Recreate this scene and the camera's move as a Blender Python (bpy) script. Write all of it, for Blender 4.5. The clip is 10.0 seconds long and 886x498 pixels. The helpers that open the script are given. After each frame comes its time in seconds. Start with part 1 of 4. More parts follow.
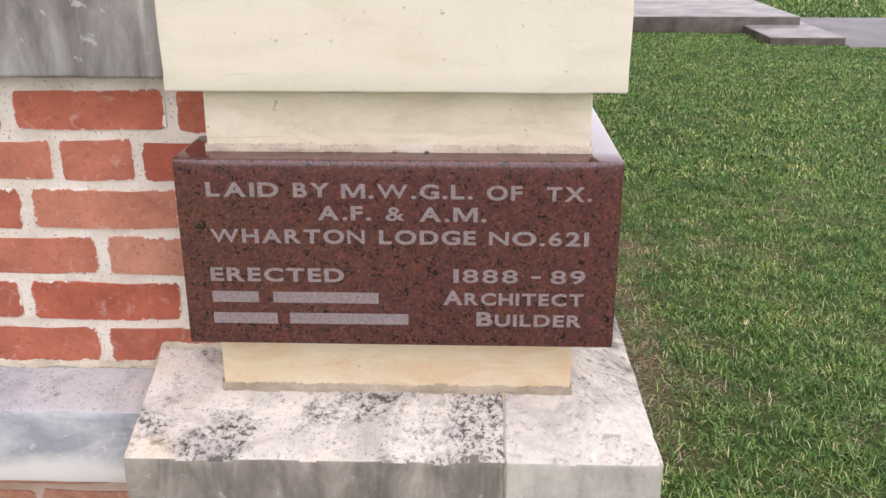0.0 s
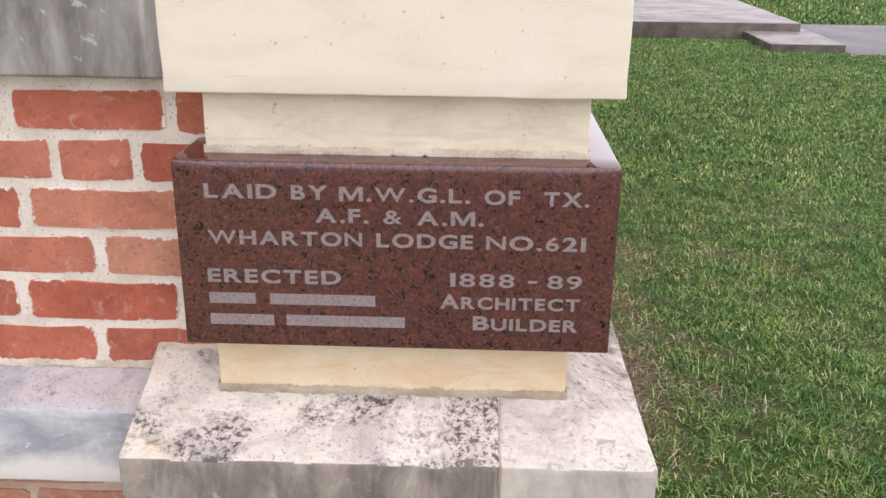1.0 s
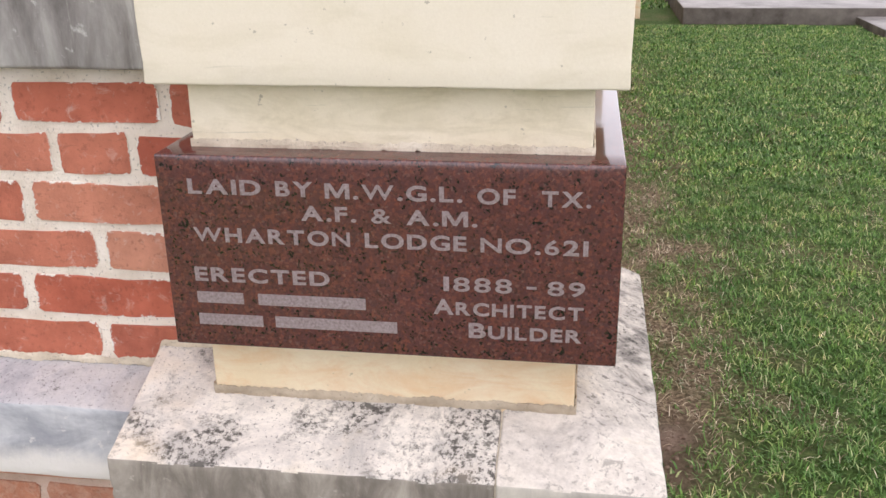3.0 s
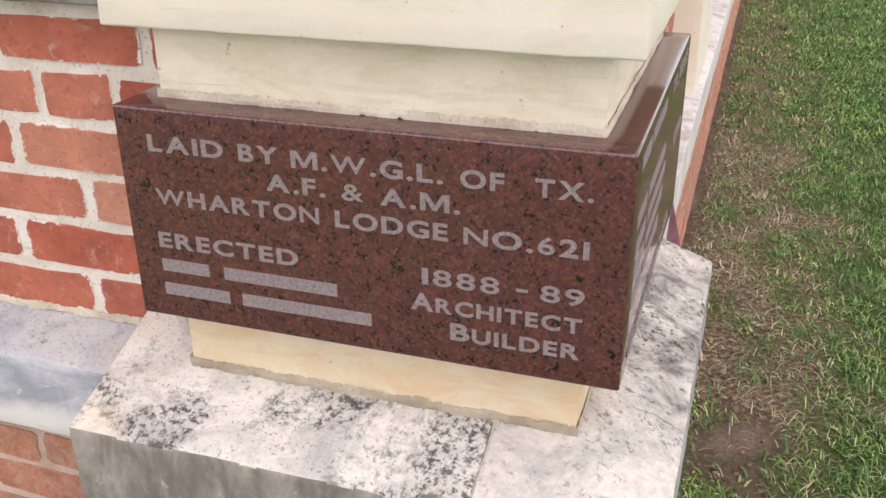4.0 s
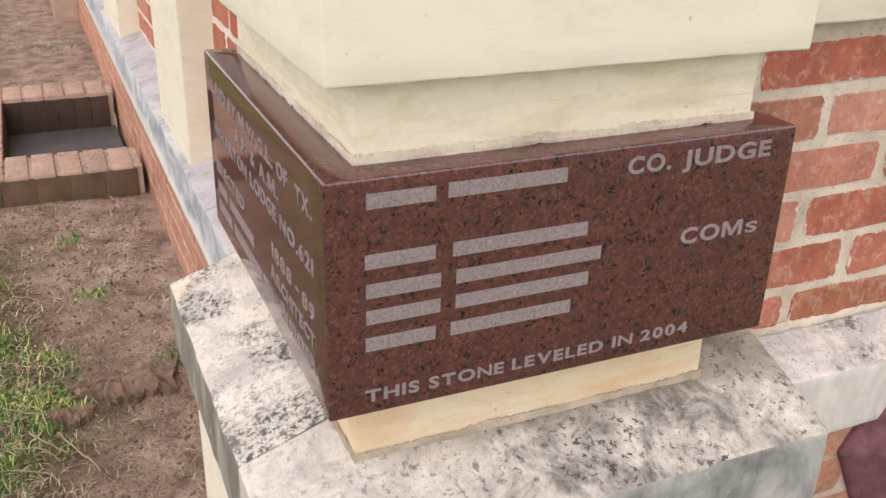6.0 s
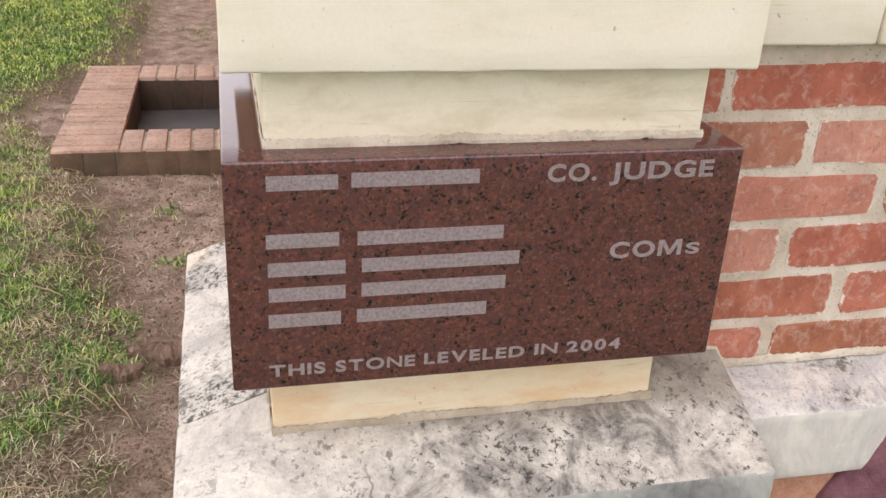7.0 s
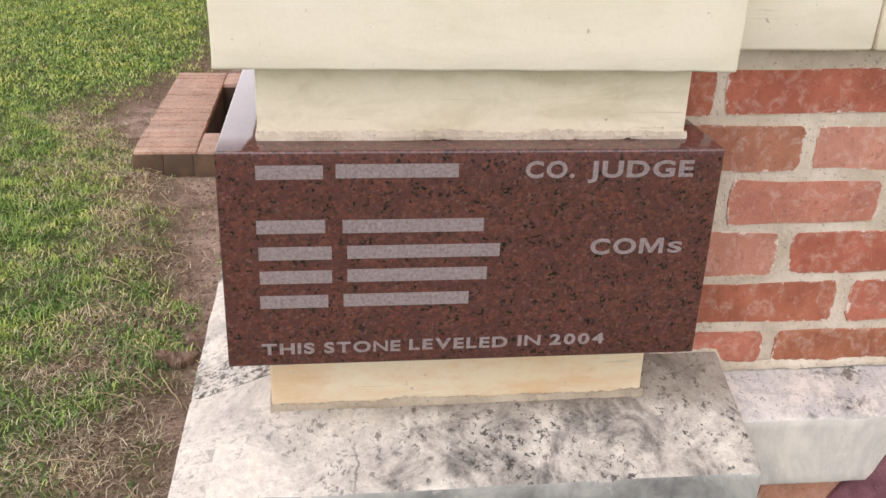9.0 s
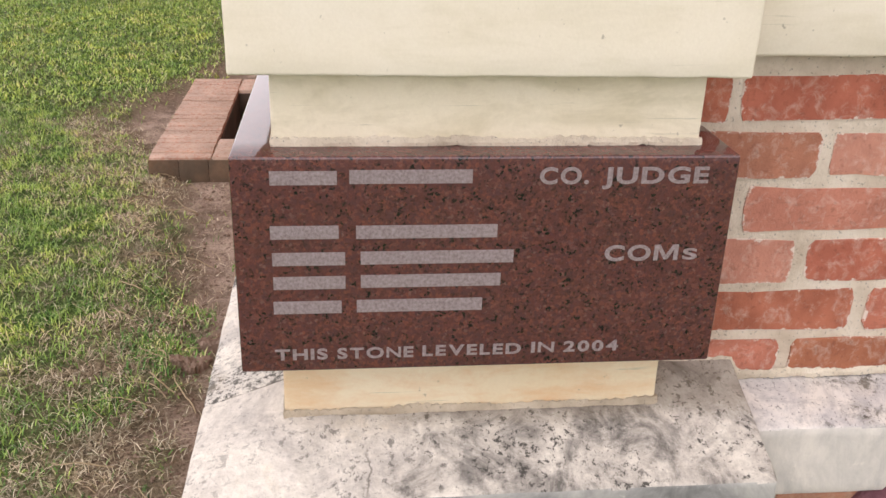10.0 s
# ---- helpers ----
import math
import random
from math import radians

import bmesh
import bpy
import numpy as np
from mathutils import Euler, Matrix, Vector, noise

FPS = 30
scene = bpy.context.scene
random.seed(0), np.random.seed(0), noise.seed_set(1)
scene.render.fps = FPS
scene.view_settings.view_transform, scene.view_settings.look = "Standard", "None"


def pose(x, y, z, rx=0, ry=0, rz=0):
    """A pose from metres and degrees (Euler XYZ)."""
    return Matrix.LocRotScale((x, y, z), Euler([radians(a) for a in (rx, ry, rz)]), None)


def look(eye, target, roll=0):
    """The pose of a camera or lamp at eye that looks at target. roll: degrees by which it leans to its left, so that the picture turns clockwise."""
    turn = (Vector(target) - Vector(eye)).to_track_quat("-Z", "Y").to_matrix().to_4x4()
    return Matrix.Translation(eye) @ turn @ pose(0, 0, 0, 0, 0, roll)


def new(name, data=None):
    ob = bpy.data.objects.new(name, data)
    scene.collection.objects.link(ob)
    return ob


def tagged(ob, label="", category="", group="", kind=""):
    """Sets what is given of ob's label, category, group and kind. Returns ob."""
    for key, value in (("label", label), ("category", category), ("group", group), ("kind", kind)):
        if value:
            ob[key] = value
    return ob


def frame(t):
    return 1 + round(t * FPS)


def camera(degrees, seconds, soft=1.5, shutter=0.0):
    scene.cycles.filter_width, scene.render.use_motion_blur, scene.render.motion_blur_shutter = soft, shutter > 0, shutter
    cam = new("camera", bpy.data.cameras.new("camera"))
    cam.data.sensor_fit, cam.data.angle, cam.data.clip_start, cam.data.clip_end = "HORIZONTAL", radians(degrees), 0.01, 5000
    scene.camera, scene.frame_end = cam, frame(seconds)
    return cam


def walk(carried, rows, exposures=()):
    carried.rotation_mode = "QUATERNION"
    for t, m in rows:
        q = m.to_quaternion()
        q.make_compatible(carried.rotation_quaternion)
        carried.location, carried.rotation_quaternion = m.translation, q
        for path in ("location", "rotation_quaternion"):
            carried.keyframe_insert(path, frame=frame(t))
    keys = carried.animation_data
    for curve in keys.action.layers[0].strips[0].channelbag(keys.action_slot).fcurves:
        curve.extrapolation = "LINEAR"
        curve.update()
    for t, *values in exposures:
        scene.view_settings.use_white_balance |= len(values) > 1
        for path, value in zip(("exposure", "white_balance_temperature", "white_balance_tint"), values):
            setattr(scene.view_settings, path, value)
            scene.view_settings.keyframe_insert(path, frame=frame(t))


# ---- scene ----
cam = camera(51.0, 10.0)
PATH = [
    (0, (-0.2, -1.206, 1.263), (-0.266, 0.667, 0.566), -0.1),
    (1, (-0.198, -1.207, 1.266), (-0.261, 0.668, 0.573), 0.6),
    (2, (-0.19, -1.211, 1.265), (-0.256, 0.667, 0.581), 0.8),
    (3.5, (0.008, -0.995, 1.240), (-0.421, 0.805, 0.481), -1.5),
    (3.7, (0.020, -0.943, 1.238), (-0.449, 0.832, 0.447), -1.2),
    (4, (0.093, -0.876, 1.241), (-0.487, 0.842, 0.397), -0.5),
    (4.3, (0.292, -0.786, 1.224), (-0.561, 0.817, 0.386), -1.8),
    (4.6, (0.438, -0.698, 1.244), (-0.601, 0.787, 0.398), -0.4),
    (5, (0.596, -0.532, 1.233), (-0.707, 0.757, 0.432), 0.3),
    (5.2, (0.634, -0.456, 1.242), (-0.765, 0.717, 0.424), 0.5),
    (6.4, (0.875, -0.139, 1.257), (-0.851, 0.449, 0.436), 2.2),
    (7, (0.915, 0.009, 1.262), (-0.85, 0.447, 0.43), 2.9),
    (7.5, (0.96, 0.087, 1.262), (-0.823, 0.429, 0.425), 3.1),
    (8, (0.985, 0.117, 1.27), (-0.806, 0.408, 0.429), 2.5),
    (9, (0.995, 0.127, 1.266), (-0.815, 0.365, 0.451), 2.0),
    (10, (0.993, 0.128, 1.265), (-0.826, 0.336, 0.461), 1.8),
]
walk(cam, [(t, look(eye, target, roll)) for t, eye, target, roll in PATH], [(0.0, 0.19, 6350, 20), (4.0, 0.19, 6400, 18), (5.0, 0.16, 6750, 19), (6.5, 0.18, 6600, 16), (8.0, 0.19, 6450, 16), (10.0, 0.19, 6650, 18)])

# ---- light ----
world = bpy.data.worlds.new("overcast_sky")
scene.world = world
world.use_nodes = True
wt = world.node_tree
sky = wt.nodes.new("ShaderNodeTexSky")
sky.sky_type, sky.sun_disc = "NISHITA", False
sky.sun_elevation, sky.sun_rotation = radians(58), radians(138)
sky.dust_density, sky.air_density = 4.0, 0.8
soft_sky = wt.nodes.new("ShaderNodeHueSaturation")
soft_sky.inputs["Saturation"].default_value = 0.15
wt.links.new(sky.outputs["Color"], soft_sky.inputs["Color"])
veil = wt.nodes.new("ShaderNodeMix")
veil.data_type = "RGBA"
veil.inputs["Factor"].default_value = 0.65
veil.inputs[7].default_value = (10.8, 10.9, 11.1, 1)
wt.links.new(soft_sky.outputs["Color"], veil.inputs[6])
# thin cloud: whiter towards the horizon than overhead
over = wt.nodes.new("ShaderNodeTexCoord")
up = wt.nodes.new("ShaderNodeSeparateXYZ")
wt.links.new(over.outputs["Generated"], up.inputs[0])
haze = wt.nodes.new("ShaderNodeValToRGB")
for el, (at, tone) in zip((haze.color_ramp.elements[0], haze.color_ramp.elements.new(0.35), haze.color_ramp.elements[-1]), ((0.1, 1.0), (0.45, 0.62), (1.0, 0.46))):
    el.position, el.color = at, (tone, tone, tone, 1)
wt.links.new(up.outputs[2], haze.inputs["Fac"])
cloud = wt.nodes.new("ShaderNodeMix")
cloud.data_type, cloud.blend_type = "RGBA", "MULTIPLY"
cloud.inputs["Factor"].default_value = 1.0
wt.links.new(veil.outputs[2], cloud.inputs[6])
wt.links.new(haze.outputs["Color"], cloud.inputs[7])
wt.links.new(cloud.outputs[2], wt.nodes["Background"].inputs["Color"])
wt.nodes["Background"].inputs["Strength"].default_value = 0.243

sun_data = bpy.data.lights.new("sun", "SUN")
sun_data.energy, sun_data.angle, sun_data.color = 0.45, radians(50), (1.0, 0.97, 0.95)
sun = new("sun", sun_data)
sun.matrix_world = look((2.3, -2.6, 5.0), (0, 0, 0.5))

# ---- material tools ----


def material(name, rough=0.8, spec=0.3):
    m = bpy.data.materials.new(name)
    m.use_nodes = True
    shader = m.node_tree.nodes["Principled BSDF"]
    shader.inputs["Roughness"].default_value = rough
    shader.inputs["Specular IOR Level"].default_value = spec
    return m, m.node_tree, shader


def link(nt, src, dst):
    if hasattr(src, "is_output"):
        nt.links.new(src, dst)
    elif isinstance(src, (tuple, list)) and len(src) == 3 and dst.type == "RGBA":
        dst.default_value = (*src, 1)
    else:
        dst.default_value = src


def place(nt, stretch=(1, 1, 1)):
    """Position in the world, stretched."""
    geo = nt.nodes.new("ShaderNodeNewGeometry")
    mul = nt.nodes.new("ShaderNodeVectorMath")
    mul.operation = "MULTIPLY"
    nt.links.new(geo.outputs["Position"], mul.inputs[0])
    mul.inputs[1].default_value = stretch
    return mul.outputs["Vector"]


def grain(nt, vec, scale, detail=4.0, rough=0.6, warp=0.0):
    n = nt.nodes.new("ShaderNodeTexNoise")
    n.inputs["Scale"].default_value, n.inputs["Detail"].default_value = scale, detail
    n.inputs["Roughness"].default_value, n.inputs["Distortion"].default_value = rough, warp
    nt.links.new(vec, n.inputs["Vector"])
    return n.outputs["Fac"]


def cells(nt, vec, scale, what="Color", jitter=1.0):
    v = nt.nodes.new("ShaderNodeTexVoronoi")
    v.inputs["Scale"].default_value, v.inputs["Randomness"].default_value = scale, jitter
    nt.links.new(vec, v.inputs["Vector"])
    return v.outputs[what]


def ramp(nt, fac, stops, hard=False):
    r = nt.nodes.new("ShaderNodeValToRGB")
    e = r.color_ramp.elements
    while len(e) < len(stops):
        e.new(0.5)
    for el, (at, col) in zip(e, stops):
        el.position = at
        el.color = (*col, 1) if isinstance(col, tuple) else (col, col, col, 1)
    if hard:
        r.color_ramp.interpolation = "CONSTANT"
    nt.links.new(fac, r.inputs["Fac"])
    return r.outputs["Color"]


def mix(nt, fac, a, b, mode="MIX"):
    n = nt.nodes.new("ShaderNodeMix")
    n.data_type, n.blend_type = "RGBA", mode
    link(nt, fac, n.inputs["Factor"])
    link(nt, a, n.inputs[6])
    link(nt, b, n.inputs[7])
    return n.outputs[2]


def calc(nt, op, a, b=0.0):
    n = nt.nodes.new("ShaderNodeMath")
    n.operation = op
    link(nt, a, n.inputs[0])
    link(nt, b, n.inputs[1])
    return n.outputs[0]


def relief(nt, shader, height, strength, distance):
    b = nt.nodes.new("ShaderNodeBump")
    b.inputs["Strength"].default_value, b.inputs["Distance"].default_value = strength, distance
    nt.links.new(height, b.inputs["Height"])
    nt.links.new(b.outputs["Normal"], shader.inputs["Normal"])


# ---- materials ----
def make_granite():
    m, nt, sh = material("polished_red_granite", 0.07, 0.9)
    v = place(nt)
    wob = nt.nodes.new("ShaderNodeVectorMath")
    wob.operation = "ADD"
    n3 = nt.nodes.new("ShaderNodeTexNoise")
    n3.inputs["Scale"].default_value = 180
    sc = nt.nodes.new("ShaderNodeVectorMath")
    sc.operation = "MULTIPLY"
    sc.inputs[1].default_value = (0.006, 0.006, 0.006)
    nt.links.new(v, n3.inputs["Vector"])
    nt.links.new(n3.outputs["Color"], sc.inputs[0])
    nt.links.new(v, wob.inputs[0])
    nt.links.new(sc.outputs["Vector"], wob.inputs[1])
    vv = wob.outputs["Vector"]
    base = ramp(nt, cells(nt, vv, 250), [(0.0, (0.062, 0.025, 0.026)), (0.3, (0.116, 0.041, 0.036)), (0.55, (0.088, 0.038, 0.040)),
                                         (0.75, (0.158, 0.054, 0.040)), (1.0, (0.122, 0.062, 0.062))])
    fine = ramp(nt, grain(nt, v, 420, 4, 0.7), [(0.3, (0.74, 0.74, 0.76)), (0.7, (1.25, 1.22, 1.2))])
    base = mix(nt, 1.0, base, fine, "MULTIPLY")
    cloud = ramp(nt, grain(nt, v, 26, 4, 0.6), [(0.3, (0.88, 0.90, 0.94)), (0.7, (1.1, 1.06, 1.04))])
    base = mix(nt, 1.0, base, cloud, "MULTIPLY")
    dark = ramp(nt, cells(nt, vv, 320), [(0.0, 1.0), (0.27, 1.0), (0.34, 0.0)])
    cluster = ramp(nt, grain(nt, v, 60, 2), [(0.42, 0.0), (0.62, 1.0)])
    col = mix(nt, calc(nt, "MULTIPLY", dark, cluster), base, (0.012, 0.009, 0.011))
    pale = ramp(nt, cells(nt, vv, 330), [(0.0, 0.0), (0.82, 0.0), (0.9, 0.8)])
    col = mix(nt, calc(nt, "MULTIPLY", pale, 0.45), col, (0.22, 0.13, 0.12))
    link(nt, col, sh.inputs["Base Color"])
    link(nt, ramp(nt, grain(nt, v, 30, 3), [(0.3, 0.06), (0.8, 0.13)]), sh.inputs["Roughness"])
    return m


def make_cream(name, a, b, stain, stain_at, rough=0.75, grime=0.3):
    m, nt, sh = material(name, rough, 0.25)
    v = place(nt)
    streak = place(nt, (6, 6, 22))
    col = mix(nt, ramp(nt, grain(nt, v, 7, 5), [(0.3, 0.0), (0.75, 1.0)]), a, b)
    col = mix(nt, ramp(nt, grain(nt, streak, 1.0, 4, 0.65, 0.6), [(stain_at, 0.0), (stain_at + 0.22, 0.75)]), col, stain)
    smudge = ramp(nt, grain(nt, place(nt, (1.0, 1.0, 1.6)), 17, 7, 0.72, 0.6), [(0.50, 0.0), (0.78, grime)])
    col = mix(nt, smudge, col, stain)
    fine = ramp(nt, grain(nt, v, 260, 4, 0.7), [(0.3, (0.97, 0.965, 0.96)), (0.7, (1.02, 1.02, 1.025))])
    col = mix(nt, 1.0, col, fine, "MULTIPLY")
    scratch = ramp(nt, grain(nt, place(nt, (3, 3, 60)), 2.2, 5, 0.6, 0.5), [(0.66, 0.0), (0.72, grime)])
    col = mix(nt, scratch, col, (0.46, 0.43, 0.31))
    pits = ramp(nt, grain(nt, v, 60, 3), [(0.69, 0.0), (0.74, 0.7)])
    col = mix(nt, pits, col, (0.36, 0.32, 0.23))
    link(nt, col, sh.inputs["Base Color"])
    h = mix(nt, 0.5, grain(nt, v, 170, 5, 0.7), grain(nt, v, 22, 4))
    relief(nt, sh, h, 0.18, 0.004)
    return m


def make_ledge(name, tones, amount, tan=0.45):
    """Limestone with marbling, grey bloom and clustered black lichen."""
    m, nt, sh = material(name, 0.9, 0.2)
    v = place(nt)
    big = grain(nt, v, 6.5, 7, 0.68, 0.9)
    col = ramp(nt, big, [(0.30, tones[0]), (0.42, tones[1]), (0.52, tones[2]), (0.72, tones[3])])
    bloom = ramp(nt, grain(nt, v, 19, 7, 0.72, 0.5), [(0.52, 0.0), (0.68, 0.6)])
    col = mix(nt, bloom, col, tones[0])
    patch = ramp(nt, grain(nt, v, 7.5, 6, 0.66, 0.4), [(amount + 0.02, 0.0), (amount + 0.10, 1.0)])
    specks = ramp(nt, grain(nt, v, 105, 7, 0.78, 0.15), [(0.50, 0.0), (0.57, 1.0)])
    blots = ramp(nt, grain(nt, v, 48, 5, 0.66, 0.2), [(0.54, 0.0), (0.62, 0.9)])
    col = mix(nt, calc(nt, "MULTIPLY", patch, 0.3), col, (0.36, 0.34, 0.315))
    specks = calc(nt, "MAXIMUM", specks, blots)
    dots = ramp(nt, grain(nt, v, 190, 3, 0.6), [(0.60, 0.0), (0.66, 0.8)])
    black = calc(nt, "MAXIMUM", calc(nt, "MULTIPLY", patch, specks), calc(nt, "MULTIPLY", dots, 0.75))
    veins = ramp(nt, grain(nt, place(nt, (1.0, 2.2, 2.2)), 13, 5, 0.6, 2.2), [(0.46, 0.0), (0.5, 0.18), (0.54, 0.0)])
    col = mix(nt, veins, col, (0.30, 0.29, 0.29))
    col = mix(nt, black, col, (0.10, 0.092, 0.082))
    warm = ramp(nt, grain(nt, v, 5, 4), [(0.55, 0.0), (0.72, tan)])
    col = mix(nt, warm, col, (0.80, 0.64, 0.44))
    link(nt, col, sh.inputs["Base Color"])
    h = mix(nt, 0.5, grain(nt, v, 120, 6, 0.7), grain(nt, v, 24, 5, 0.6))
    relief(nt, sh, h, 0.7, 0.006)
    return m


def make_corner(name):
    """Corner base stone: creamy white at its south end, weathering to grey along the east side, with a hairline crack."""
    m, nt, sh = material(name, 0.9, 0.2)
    v = place(nt)
    sep = nt.nodes.new("ShaderNodeSeparateXYZ")
    nt.links.new(v, sep.inputs[0])
    wob = calc(nt, "MULTIPLY", calc(nt, "SUBTRACT", grain(nt, v, 7, 5, 0.65), 0.5), 0.5)
    along = calc(nt, "ADD", sep.outputs[1], wob)
    grey = ramp(nt, along, [(0.05, 0.0), (0.24, 1.0)])
    clean = ramp(nt, grain(nt, v, 7, 6, 0.66, 0.8), [(0.32, (0.50, 0.46, 0.42)), (0.46, (0.68, 0.625, 0.56)), (0.6, (0.77, 0.71, 0.625)), (0.75, (0.80, 0.70, 0.55))])
    worn = ramp(nt, grain(nt, v, 15, 7, 0.72, 0.6), [(0.36, (0.17, 0.157, 0.14)), (0.44, (0.34, 0.312, 0.278)), (0.51, (0.52, 0.475, 0.42)), (0.62, (0.70, 0.65, 0.57))])
    col = mix(nt, grey, clean, worn)
    fine = ramp(nt, grain(nt, v, 70, 6, 0.75), [(0.3, (0.78, 0.77, 0.76)), (0.7, (1.12, 1.12, 1.12))])
    col = mix(nt, 1.0, col, fine, "MULTIPLY")
    damp = ramp(nt, grain(nt, place(nt, (0.3, 1.0, 0.3)), 16, 4, 0.6, 0.5), [(0.60, 0.0), (0.72, 0.6)])
    col = mix(nt, calc(nt, "MULTIPLY", damp, grey), col, (0.15, 0.145, 0.135))
    patch = ramp(nt, grain(nt, v, 10, 5, 0.66, 0.3), [(0.42, 0.0), (0.52, 1.0)])
    specks = ramp(nt, grain(nt, v, 85, 6, 0.74, 0.3), [(0.55, 0.0), (0.59, 1.0)])
    dots = ramp(nt, grain(nt, v, 190, 3, 0.6), [(0.64, 0.0), (0.69, 0.6)])
    black = calc(nt, "MAXIMUM", calc(nt, "MULTIPLY", patch, specks), dots)
    black = calc(nt, "MULTIPLY", black, calc(nt, "ADD", 0.4, calc(nt, "MULTIPLY", grey, 0.55)))
    col = mix(nt, black, col, (0.07, 0.065, 0.058))
    # darker and browner along the collar, with an uneven border
    run = ramp(nt, calc(nt, "ADD", calc(nt, "MULTIPLY", sep.outputs[0], -1.0), calc(nt, "MULTIPLY", calc(nt, "SUBTRACT", grain(nt, v, 22, 6, 0.7), 0.5), 0.06)), [(0.022, 0.0), (0.05, 0.6)])
    col = mix(nt, calc(nt, "MULTIPLY", run, grey), col, (0.22, 0.18, 0.135))
    crack = calc(nt, "ABSOLUTE", calc(nt, "SUBTRACT", calc(nt, "ADD", sep.outputs[1], calc(nt, "MULTIPLY", grain(nt, v, 26, 4, 0.7), 0.05)), 0.178))
    crack = ramp(nt, crack, [(0.0012, 0.85), (0.0034, 0.0)])
    col = mix(nt, calc(nt, "MULTIPLY", crack, ramp(nt, grain(nt, v, 18, 3), [(0.40, 0.0), (0.5, 1.0)])), col, (0.10, 0.085, 0.07))
    link(nt, col, sh.inputs["Base Color"])
    relief(nt, sh, mix(nt, 0.5, grain(nt, v, 120, 6, 0.7), grain(nt, v, 24, 5, 0.6)), 0.8, 0.006)
    return m


def make_stained(name, tones, streak=(9, 9, 2.2), drips=0.6, runs=0.0, lime=0.0):
    m, nt, sh = material(name, 0.85, 0.25)
    v = place(nt)
    s = place(nt, streak)
    col = ramp(nt, grain(nt, s, 1.6, 6, 0.65, 0.5), [(0.28, tones[0]), (0.45, tones[1]), (0.58, tones[2]), (0.78, tones[3])])
    drip = ramp(nt, grain(nt, place(nt, (15, 15, 2.5)), 1.0, 6, 0.66, 0.8), [(0.54, 0.0), (0.74, drips)])
    col = mix(nt, drip, col, tones[0])
    spots = ramp(nt, grain(nt, v, 42, 5, 0.66, 0.4), [(0.62, 0.0), (0.70, 0.55)])
    col = mix(nt, spots, col, tones[3])
    if runs:
        run = ramp(nt, grain(nt, place(nt, (17, 17, 1.7)), 1.0, 6, 0.66, 0.9), [(0.58, 0.0), (0.70, runs)])
        col = mix(nt, run, col, tones[3])
    if lime:
        # lime bloom that crept up the stone to an uneven line
        sep = nt.nodes.new("ShaderNodeSeparateXYZ")
        nt.links.new(v, sep.inputs[0])
        line = calc(nt, "ADD", sep.outputs[2], calc(nt, "MULTIPLY", calc(nt, "SUBTRACT", grain(nt, v, 8, 6, 0.65), 0.5), 0.09))
        bloom = ramp(nt, calc(nt, "SUBTRACT", line, lime - 0.5), [(0.485, 0.85), (0.515, 0.0)])
        col = mix(nt, bloom, col, (0.76, 0.73, 0.67))
    link(nt, col, sh.inputs["Base Color"])
    relief(nt, sh, mix(nt, 0.5, grain(nt, v, 130, 5), grain(nt, v, 18, 4)), 0.4, 0.005)
    return m


def make_mortar(name="lime_mortar", tones=((0.66, 0.57, 0.465), (0.84, 0.755, 0.65), (0.90, 0.835, 0.745))):
    m, nt, sh = material(name, 0.95, 0.15)
    v = place(nt)
    col = ramp(nt, grain(nt, v, 14, 5), [(0.3, tones[0]), (0.55, tones[1]), (0.8, tones[2])])
    col = mix(nt, ramp(nt, grain(nt, v, 210, 3, 0.6), [(0.61, 0.0), (0.69, 0.75)]), col, (0.26, 0.23, 0.19))
    link(nt, col, sh.inputs["Base Color"])
    relief(nt, sh, mix(nt, 0.5, grain(nt, v, 190, 5, 0.7), grain(nt, v, 45, 4)), 0.9, 0.006)
    return m


